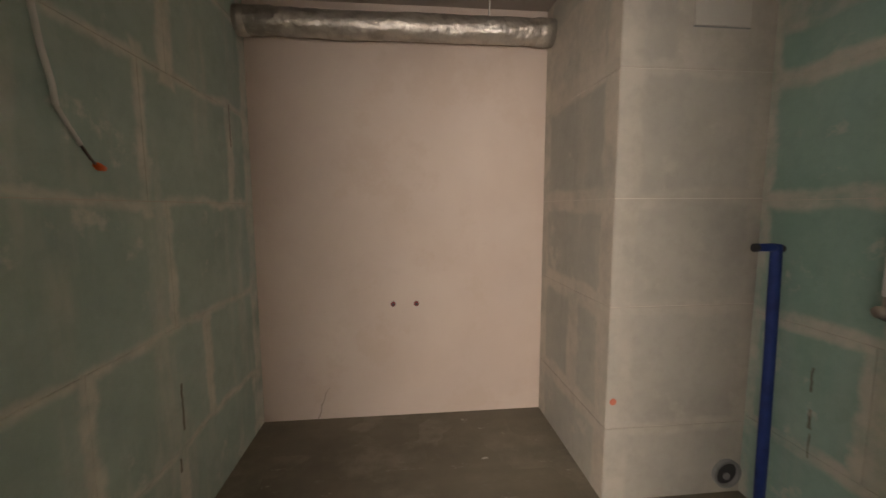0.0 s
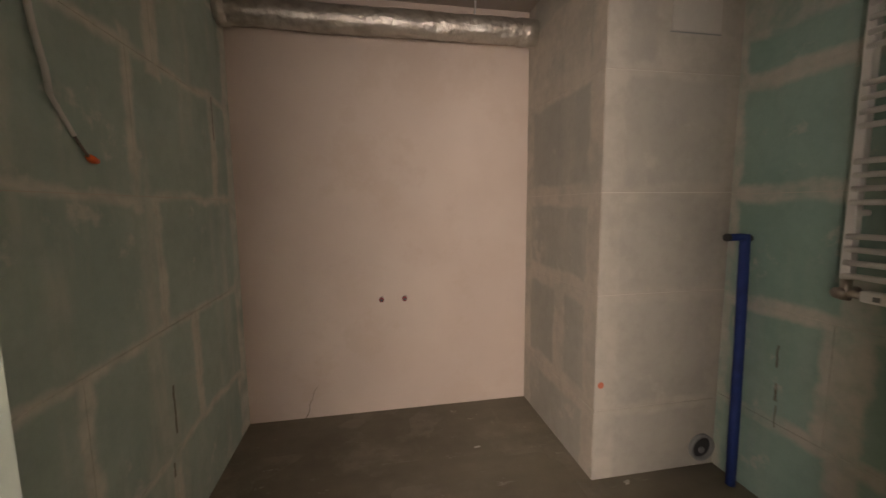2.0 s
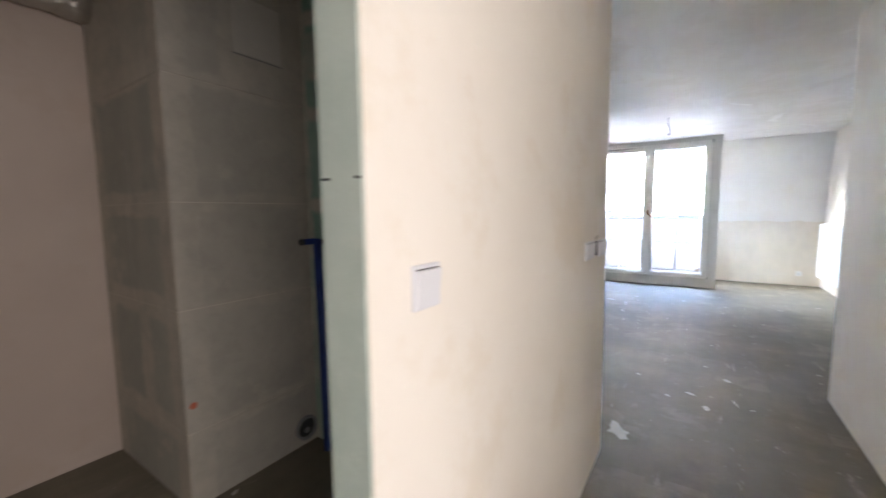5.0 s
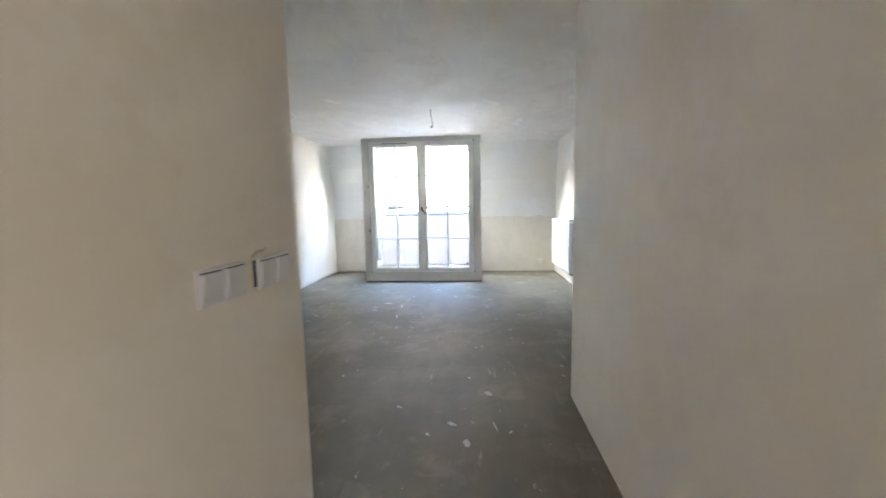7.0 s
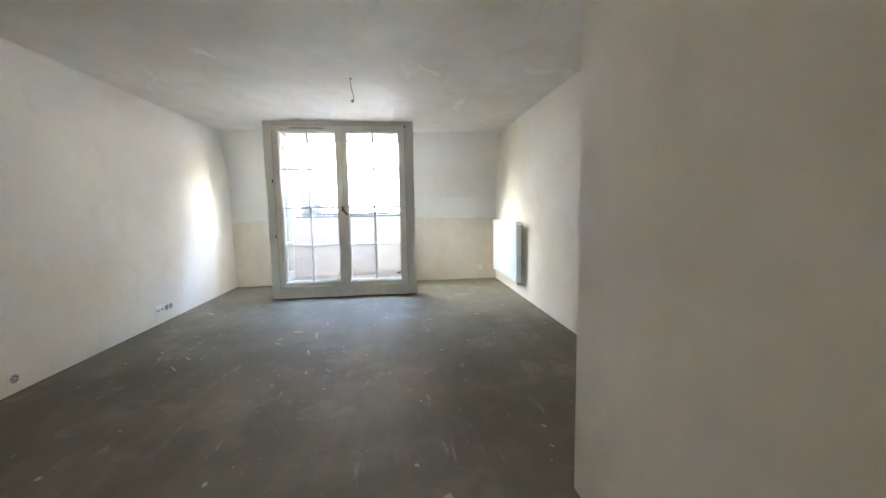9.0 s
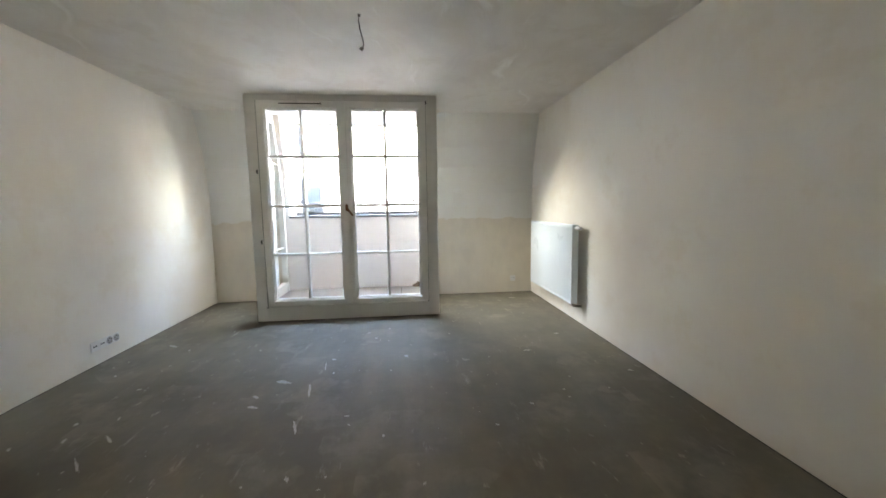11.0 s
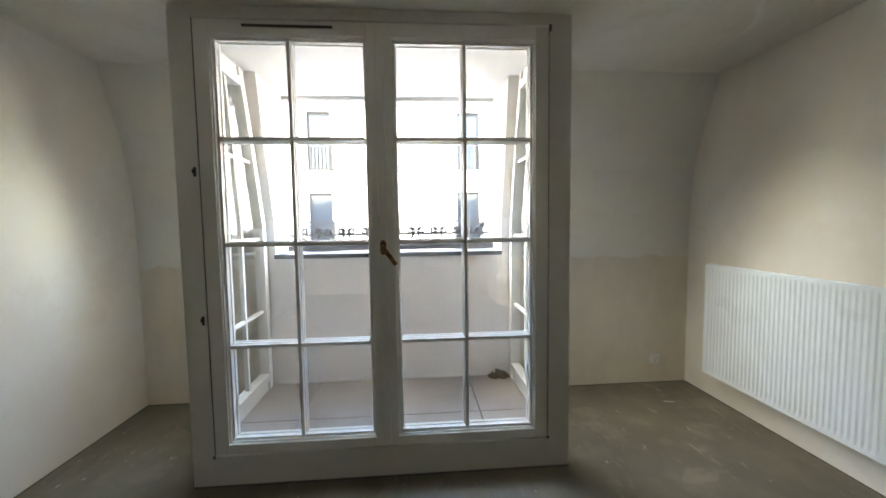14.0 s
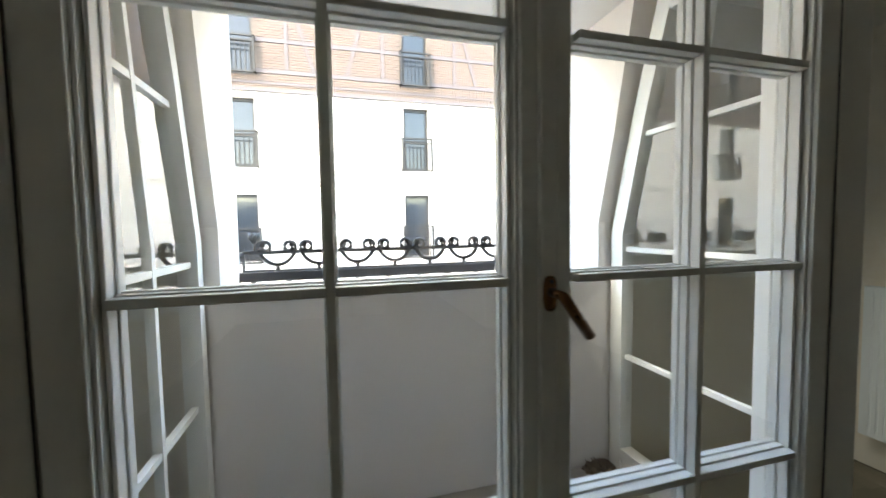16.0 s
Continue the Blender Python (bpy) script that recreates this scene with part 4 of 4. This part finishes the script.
M_SWITCH = surface("switch_plastic", (0.70, 0.71, 0.74), 0.4, amount=0.1)
switch(1.705, HALL_Y1, 1.217, 1, "single white rocker switch beside the bathroom doorway")
switch(2.935, HALL_Y1, 1.170, 2, "white double rocker switch on the hall wall")
switch(3.135, HALL_Y1, 1.170, 2, "white double rocker switch standing proud of the hall wall", 0.012)
scar = thing("plaster_scar", (3.165, HALL_Y1, 1.222), "torn ochre plaster edge above the loose switch", "plaster scar")
part("scar", tube(bmesh.new(), [(3.135, HALL_Y1, 1.214), (3.15, HALL_Y1, 1.219), (3.165, HALL_Y1, 1.226), (3.185, HALL_Y1, 1.224), (3.21, HALL_Y1, 1.231)], [0.003, 0.006, 0.004, 0.005, 0.002], 7), M_FILLER, scar)


def socket_plate(x, z, kinds, label):
    s = thing("wall_socket", (x, LY1, z), label, "socket", "low sockets")
    for k, kind in enumerate(kinds):
        xa = x + k * 0.082
        part("frame", one(xa, xa + 0.081, LY1 - 0.010, LY1, z - 0.041, z + 0.041, 0.003), M_PVC, s)
        if kind == "data":
            part("data_port", boxes((xa + 0.02, xa + 0.036, LY1 - 0.0125, LY1 - 0.009, z - 0.006, z + 0.006), (xa + 0.045, xa + 0.061, LY1 - 0.0125, LY1 - 0.009, z - 0.006, z + 0.006)), M_DARK, s, "dark data port")
        else:
            part("insert", rod((xa + 0.0405, LY1 - 0.013, z), (xa + 0.0405, LY1 - 0.009, z), 0.034, 20), M_FILM, s, "grey film over the socket insert")
            for a in range(5):
                an = a * 1.256 + 0.4
                part("pin_hole", rod((xa + 0.0405 + 0.02 * math.cos(an), LY1 - 0.0142, z + 0.02 * math.sin(an)), (xa + 0.0405 + 0.02 * math.cos(an), LY1 - 0.0125, z + 0.02 * math.sin(an)), 0.0075, 10), M_CABLE_D, s)
    return s


M_FILM = surface("protective_film", (0.42, 0.42, 0.42), 0.3, amount=0.6, big=40)
socket_plate(6.262, 0.112, ["power"], "single white socket under crumpled grey film, low on the wall")
socket_plate(7.962, 0.168, ["data", "data", "power", "power"], "white plate of two data ports and two filmed sockets")
farsock = thing("wall_socket", (FARX, -0.41, 0.214), "small white socket low on the far wall", "socket", "low sockets")
part("frame", one(FARX - 0.010, FARX, -0.451, -0.369, 0.173, 0.255, 0.003), M_PVC, farsock)
part("insert", rod((FARX - 0.013, -0.41, 0.214), (FARX - 0.009, -0.41, 0.214), 0.03, 20), M_PVC, farsock)
for dy, dz in ((-0.012, 0.008), (0.012, 0.008), (0.0, -0.014)):
    part("pin_hole", rod((FARX - 0.0142, -0.41 + dy, 0.214 + dz), (FARX - 0.0125, -0.41 + dy, 0.214 + dz), 0.004, 8), M_DARK, farsock)

lampwire = thing("lamp_cable", (7.28, 1.48, H), "bare dark lamp cable hanging from the plaster ceiling", "cable")
part("wire", tube(bmesh.new(), [(7.28, 1.48, H), (7.28, 1.484, 2.54), (7.285, 1.478, 2.49), (7.28, 1.462, 2.43), (7.275, 1.456, 2.39), (7.275, 1.462, 2.365)], 0.004, 8), M_CABLE_D, lampwire, "", True)
part("terminal", tube(bmesh.new(), [(7.275, 1.462, 2.37), (7.275, 1.472, 2.358), (7.275, 1.482, 2.365)], [0.008, 0.013, 0.007], 10), M_CABLE_D, lampwire, "dark terminal block", True)
part("ceiling_hook", rod((7.28, 1.48, H - 0.012), (7.28, 1.48, H), 0.009, 10), M_CABLE_D, lampwire)

# ---- loggia railing ----
basket = thing("window_box_railing", (10.5, 1.89, 1.212), "wrought iron flower box railing with paired scrolls above the coping", "railing")
GY0, GY1, GXI, GXO = 0.965, 2.815, 10.45, 10.61
part("bottom_bar", boxes((GXI - 0.01, GXI + 0.01, GY0, GY1, 1.222, 1.268), (GXO - 0.01, GXO + 0.01, GY0, GY1, 1.235, 1.265)), M_IRON, basket)
part("top_bar", one(GXO - 0.009, GXO + 0.009, GY0, GY1, 1.349, 1.369), M_IRON, basket)
for k in range(11):
    y = GY0 + 0.05 + 0.175 * k
    part("tray_slat", one(GXI + 0.01, GXO - 0.01, y - 0.008, y + 0.008, 1.240, 1.248), M_IRON, basket)
for y in (GY0 + 0.006, GY1 - 0.006):
    part("end_bar", boxes((GXI, GXO, y - 0.006, y + 0.006, 1.352, 1.365), (GXI - 0.006, GXI + 0.006, y - 0.006, y + 0.006, 1.225, 1.38), (GXO - 0.006, GXO + 0.006, y - 0.006, y + 0.006, 1.24, 1.365)), M_IRON, basket)
    for z in (1.25, 1.352):
        part("wall_peg", rod((GXI, y, z), (10.40, y, z), 0.008, 8), M_IRON, basket)
for k in range(11):
    y = GY0 + 0.09 + 0.168 * k
    part("foot", one(GXI - 0.008, GXI + 0.008, y - 0.01, y + 0.01, 1.205, 1.226), M_IRON, basket)
PITCH = 0.213
c0 = 2.109 + 3 * PITCH
for k in range(9):
    y = c0 - PITCH / 2 - k * PITCH
    if not GY0 + 0.06 < y < GY1 - 0.06:
        continue
    swag = []
    for i in range(15):
        a = -1 + 2 * i / 14
        swag.append((GXO, y + a * PITCH * 0.44, 1.292 + 0.072 * abs(a) ** 2.4))
    sc = bmesh.new()
    tube(sc, swag, 0.0105, 6)
    for s in (-1, 1):
        spiral = []
        for i in range(20):
            an = math.pi * (-0.25 + 2.75 * i / 19)
            rr = 0.036 * (1 - 0.68 * i / 19)
            spiral.append((GXO, y + s * (PITCH * 0.44 - 0.033 + rr * math.cos(an)), 1.386 + rr * math.sin(an)))
        tube(sc, spiral, 0.0115, 6)
    tube(sc, [(GXO, y, 1.292), (GXO, y, 1.255)], 0.011, 6)
    part("scroll", sc, M_IRON, basket, "", True)
for y in (GY0 + 0.09, GY1 - 0.06):
    fl = bmesh.new()
    tube(fl, [(GXO, y, 1.365), (GXO, y, 1.42)], 0.006, 6)
    for s in (-1, 0, 1):
        tube(fl, [(GXO, y, 1.405), (GXO, y + s * 0.018, 1.44), (GXO + 0.004, y + s * 0.026, 1.465)], [0.004, 0.013, 0.005], 8)
    part("finial", fl, M_IRON, basket, "iron flower finial", True)

basket.location.z -= 0.012

# ---- dry leaves in the loggia corner ----
leaves = thing("dry_leaf_pile", (10.05, 1.0, LOGZ), "small pile of dry brown leaves on the loggia tiles", "leaf pile", "", "stuff")
bm = bmesh.new()
rnd = random.Random(4)
for i in range(110):
    r = rnd.random() ** 0.7 * 0.085
    an = rnd.random() * 6.283
    c = Vector((10.045 + r * math.cos(an) * 0.6, 1.03 + r * math.sin(an), LOGZ + 0.004 + rnd.random() * 0.05 * (1 - r / 0.09)))
    m3 = Euler((rnd.random() * 3, rnd.random() * 3, rnd.random() * 6)).to_matrix()
    ln, wd = 0.022 + rnd.random() * 0.02, 0.008 + rnd.random() * 0.008
    q = [(-ln, 0, 0), (-ln * 0.2, wd, 0.004), (ln, 0, 0.003), (-ln * 0.2, -wd, 0.005)]
    pts = [c + m3 @ Vector(p) for p in q]
    for p in pts:
        p.z = max(p.z, LOGZ + 0.002)
    bm.faces.new([bm.verts.new(p) for p in pts])
part("leaves", bm, M_LEAF, leaves)

# ---- building across the street ----
FX, SPAN, WC0 = 21.0, 5.26, -0.30
ROWS_Z = [(-7.95, -5.93), (-5.12, -3.10), (-2.30, -0.28), (0.53, 2.545), (3.36, 5.37)]
CENTRES = [WC0 + SPAN * k for k in range(-3, 5)]
house = thing("apartment_building", (FX, 2, -9), "white rendered apartment block with brick mansard, in full sun", "building")
bm = bmesh.new()
Y0, Y1, WW = CENTRES[0] - 3, CENTRES[-1] + 3, 0.41
zl = [-9.0] + [z for r in ROWS_Z for z in r] + [5.56]
for i, (a, b) in enumerate(zip(zl, zl[1:])):
    if i % 2 == 0:
        box(bm, FX, FX + 0.35, Y0, Y1, a, b)
    else:
        ys = [Y0] + [v for c in CENTRES for v in (c - WW, c + WW)] + [Y1]
        for k in range(0, len(ys), 2):
            box(bm, FX, FX + 0.35, ys[k], ys[k + 1], a, b)
part("wall", bm, M_FACADE, house)
for z in (2.83, 2.93, 0.0 - 2.0):
    part("string_course", one(FX - 0.05, FX, Y0, Y1, z, z + 0.05), M_FACADE, house)
part("cornice", one(FX - 0.06, FX + 0.02, Y0, Y1, 5.562, 5.66), M_TIMBER, house)
bm = bmesh.new()
mz0, mz1 = 5.66, 8.6
box(bm, FX + 0.03, FX + 0.35, Y0, Y1, mz0, 6.05)
ys = [Y0] + [v for c in CENTRES for v in (c - WW, c + WW)] + [Y1]
for k in range(0, len(ys), 2):
    box(bm, FX + 0.03, FX + 0.35, ys[k], ys[k + 1], 6.05, 8.05)
box(bm, FX + 0.03, FX + 0.35, Y0, Y1, 8.05, mz1)
mansard = part("mansard_wall", bm, M_MORTAR, house, "brown brick mansard storey")
part("roof", one(FX + 0.0, FX + 9, Y0, Y1, mz1, mz1 + 0.3), M_ROOF, house)
part("side_wall", boxes((FX + 0.35, FX + 9, Y0, Y0 + 0.3, -9, mz1), (FX + 0.35, FX + 9, Y1 - 0.3, Y1, -9, mz1), (FX + 8.7, FX + 9, Y0 + 0.3, Y1 - 0.3, -9, mz1)), M_FACADE, house)

# one window with its balustrade, then the others from it
ALL_ROWS = [(a, b, FX) for a, b in ROWS_Z] + [(6.09, 8.05, FX + 0.03)]


def house_window(c, z0, z1, fx):
    w = part("window", boxes((fx + 0.10, fx + 0.17, c - WW, c - WW + 0.07, z0, z1), (fx + 0.10, fx + 0.17, c + WW - 0.07, c + WW, z0, z1), (fx + 0.10, fx + 0.17, c - WW + 0.07, c + WW - 0.07, z1 - 0.09, z1), (fx + 0.10, fx + 0.17, c - WW + 0.07, c + WW - 0.07, z0, z0 + 0.09), (fx + 0.11, fx + 0.16, c - WW + 0.07, c + WW - 0.07, z0 + 0.95, z0 + 1.0)), M_ANTHRACITE, house, "anthracite french window")
    bm = bmesh.new()
    bm.faces.new([bm.verts.new((fx + 0.14, y, z)) for y, z in ((c - WW + 0.07, z0 + 0.09), (c + WW - 0.07, z0 + 0.09), (c + WW - 0.07, z1 - 0.09), (c - WW + 0.07, z1 - 0.09))])
    part("pane", bm, M_HOUSEGLASS, w)
    # dark sheet: the dimness of the room behind is put into its colour
    part("dim_room_sheet", boxes((fx + 0.30, fx + 0.33, c - WW, c + WW, z0, z1)), M_DIM_ROOM, w)
    b0, b1, top = c - WW - 0.10, c + WW + 0.10, z0 + 1.02
    t = 0.028
    fr = boxes((fx - 0.235, fx - 0.18, b0, b1, top - 2 * t, top), (fx - 0.23, fx - 0.185, b0, b1, top - 0.19, top - 0.15), (fx - 0.235, fx - 0.18, b0, b1, z0 - 0.05, z0),
               (fx - 0.235, fx - 0.18, b0, b0 + 2 * t, z0 - 0.05, top), (fx - 0.235, fx - 0.18, b1 - 2 * t, b1, z0 - 0.05, top),
               (fx - 0.18, fx, b0, b0 + t, top - 0.045, top), (fx - 0.18, fx, b1 - t, b1, top - 0.045, top), (fx - 0.18, fx, b0, b0 + t, z0 - 0.045, z0), (fx - 0.18, fx, b1 - t, b1, z0 - 0.045, z0))
    nb = 8
    for k in range(1, nb):
        y = b0 + (b1 - b0) * k / nb
        box(fr, fx - 0.22, fx - 0.195, y - 0.015, y + 0.015, z0 - 0.02, top - 0.16)
    part("balustrade", fr, M_ANTHRACITE, house, "dark steel balustrade")


M_HOUSEGLASS = surface("dark_house_glass", (0.008, 0.013, 0.02), 0.11, 0.0, amount=0.2)
M_HOUSEGLASS.node_tree.nodes["Principled BSDF"].inputs["IOR"].default_value = 1.40
for m in (M_ANTHRACITE,):
    m.node_tree.nodes["Principled BSDF"].inputs["Specular IOR Level"].default_value = 0.2
for z0, z1, fx in ALL_ROWS:
    for c in CENTRES:
        house_window(c, z0, z1, fx)

# timber strips on the mansard
tx0, tx1 = FX - 0.012, FX + 0.031
for z, h in ((5.80, 0.07), (6.12, 0.11), (7.02, 0.11), (8.4, 0.11)):
    ys = [Y0] + [v for c in CENTRES for v in (c - WW - 0.02, c + WW + 0.02)] + [Y1]
    if z in (5.80, 8.4):
        part("timber_strip", one(tx0, tx1, Y0, Y1, z, z + h), M_TIMBER, mansard)
    else:
        for k in range(0, len(ys), 2):
            part("timber_strip", one(tx0, tx1, ys[k], ys[k + 1], z, z + h), M_TIMBER, mansard)
for c in CENTRES:
    for y in (c + 1.05, c + SPAN - 1.35):
        part("timber_strip", one(tx0 - 0.004, tx1, y - 0.05, y + 0.05, 6.231, 7.019), M_TIMBER, mansard)
        part("timber_strip", one(tx0 - 0.004, tx1, y - 0.05, y + 0.05, 7.131, 8.399), M_TIMBER, mansard)
    for y, d in ((c + 2.15, -0.42), (c + 3.15, 0.45)):
        part("timber_strip", prism([(y - 0.05, 6.231), (y + 0.05, 6.231), (y + 0.05 + d * 1.4, 8.399), (y - 0.05 + d * 1.4, 8.399)], "x", tx0 - 0.008, tx1), M_TIMBER, mansard)

# bricks of the mansard: the stretch facing the loggia singly, the rest joined
brick_me = bpy.data.meshes.new("brick")
bm = one(-0.012, 0.012, -0.115, 0.115, -0.030, 0.030)
bm.to_mesh(brick_me)
bm.free()
brick_me.materials.append(M_BRICK)
vert_lists, face_lists = [], []
singles = 0
row = 0
z = 5.70
while z < 8.4:
    y = -4.2 + (0.125 if row % 2 else 0.0)
    while y < 9.5:
        clear = all(abs(y - c) > WW + 0.13 for c in CENTRES) or z < 6.03 or z > 8.09
        if clear:
            if singles < 290 and -0.9 < y < 5.2 and 5.72 < z < 6.9 and (row % 2 == 0 or 1.0 < y < 3.0):
                b = new("brick", brick_me)
                b.parent = mansard
                b.location = (FX + 0.022, y, z)
                singles += 1
            else:
                k = len(vert_lists)
                for sx in (FX + 0.011, FX + 0.031):
                    for sy in (y - 0.115, y + 0.115):
                        for sz in (z - 0.030, z + 0.030):
                            vert_lists.append((sx, sy, sz))
                face_lists += [tuple(k + i for i in q) for q in ((0, 1, 3, 2), (0, 4, 5, 1), (2, 3, 7, 6), (0, 2, 6, 4), (1, 5, 7, 3))]
        y += 0.25
    z += 0.075
    row += 1
me = bpy.data.meshes.new("brickwork")
me.from_pydata(vert_lists, [], face_lists)
me.materials.append(M_BRICK)
brickwork = new("brickwork", me)
brickwork.parent = mansard
tagged(brickwork, kind="stuff")

structure("street_ground", one(-300, 400, -300, 300, -9.3, -9.0), M_STREET, "grey street far below")

# ---- plaster flecks and smears on the screed ----
rnd = random.Random(11)


def fleck(x, y, length, width, turn, label="chip of dried white plaster on the screed", z=0.0, material=None):
    bm = bmesh.new()
    n = 15
    ring = []
    for k in range(n):
        a = 2 * math.pi * k / n
        r = 0.42 + 0.6 * rnd.random()
        px, py = length * r * math.cos(a), width * r * math.sin(a)
        ring.append((x + px * math.cos(turn) - py * math.sin(turn), y + px * math.sin(turn) + py * math.cos(turn)))
    lo = [bm.verts.new((px, py, z + 0.0005)) for px, py in ring]
    hi = [bm.verts.new((x + (px - x) * 0.8, y + (py - y) * 0.8, z + 0.003)) for px, py in ring]
    bm.faces.new(hi)
    for k in range(n):
        bm.faces.new((lo[k], lo[(k + 1) % n], hi[(k + 1) % n], hi[k]))
    ob = part("plaster_chip", bm, material or M_FLECK)
    tagged(ob, label, "plaster chip", "plaster chips")


CHIPS = ((4.859, 0.849, 0.045, 0.03, 0.4), (4.453, 1.081, 0.05, 0.022, 0.9), (4.27, 0.994, 0.04, 0.03, 0.2), (4.341, 1.228, 0.025, 0.014, 0.5), (4.445, 0.825, 0.09, 0.008, 0.2), (6.6, 2.95, 0.1, 0.008, 0.75), (7.092, 2.255, 0.06, 0.02, 1.2), 
         (6.357, 1.824, 0.03, 0.012, 0.4), (5.105, 2, 0.024, 0.016, 0.4), (5.36, 0.225, 0.028, 0.016, 0.9), (5.17, 0.253, 0.018, 0.01, 0.9), (5.26, 2.846, 0.022, 0.014, 0.2), (5.108, 0.99, 0.02, 0.012, 0.9), (6.844, 3.202, 0.032, 0.014, 0.3), 
         (8.41, 3.48, 0.075, 0.022, 0.9), (8.265, 3.255, 0.028, 0.012, 0.5), (8.165, 2.58, 0.02, 0.01, 0.7), (7.86, 1.86, 0.03, 0.018, 0.9), (7.72, 1.9, 0.11, 0.006, 0.15), (7.3, 1.934, 0.13, 0.012, 0.2), (7.46, 2.16, 0.075, 0.03, 1.1), 
         (7.235, 2.285, 0.05, 0.016, 0.8), (7.06, 3.055, 0.025, 0.01, 0.5), (7.02, 3.275, 0.024, 0.016, 0.3), (6.83, 2.955, 0.1, 0.008, 0.8), (6.81, 1.906, 0.1, 0.014, 0.3), (7.56, 1.354, 0.016, 0.01, 0.2), (7.85, 1.228, 0.035, 0.022, 0.3), 
         (7.83, 0.133, 0.045, 0.013, 1.4), (8.128, 0.16, 0.014, 0.01, 0.1), (8.24, -0.308, 0.032, 0.018, 1.2), (7.73, 0.511, 0.012, 0.008, 0.3), (6.906, 0.405, 0.02, 0.012, 0.8), (7.068, 0.113, 0.014, 0.01, 0.5), (6.66, 1.369, 0.018, 0.012, 0.2), 
         (8.53, 1.61, 0.014, 0.018, 0.2), (8.26, 1.398, 0.014, 0.009, 0.4), (8.65, 1.4, 0.012, 0.008, 0.4), (7.748, 3.546, 0.03, 0.012, 0.6), (9.824, -0.289, 0.055, 0.014, 1.4), (2.09, 2.93, 0.03, 0.014, 0.3), (1.44, 3.34, 0.025, 0.012, 0.2), 
         (2.37, 2.52, 0.02, 0.012, 0.1))
for x, y, ln, wd, tn in CHIPS:
    fleck(x, y, ln, wd, tn)
fleck(3.655, 1.455, 0.13, 0.075, 0.4, "broad smear of dried white plaster at the hall corner")
fleck(5.106, 1.705, 0.022, 0.003, 0.6, "small dark splinter lying on the screed", material=M_CABLE_D)
for i in range(150):
    x, y = 3.7 + rnd.random() * 6.2, LY0 + 0.15 + rnd.random() * (LY1 - LY0 - 0.3)
    if x > WX - 0.1 and WY0 - 0.1 < y < WY1 + 0.1 or (x < K2X + 0.1 and y < HALL_Y0 + 0.1):
        continue
    s = 0.003 + 0.013 * rnd.random() ** 3
    fleck(x, y, s * (1 + rnd.random()), s * 0.7, rnd.random() * 3)

# ---- loggia tiles ----
loggia = bpy.data.objects["loggia_floor"]
for xa, xb in ((9.26, 9.497), (9.503, 10.102)):
    for ya, yb in ((WY0 + 0.115, 1.273), (1.279, 2.469), (2.475, WY1 - 0.095)):
        part("tile", one(xa, xb, ya, yb, LOGZ - 0.012, LOGZ, 0.0015), M_TILE, loggia)
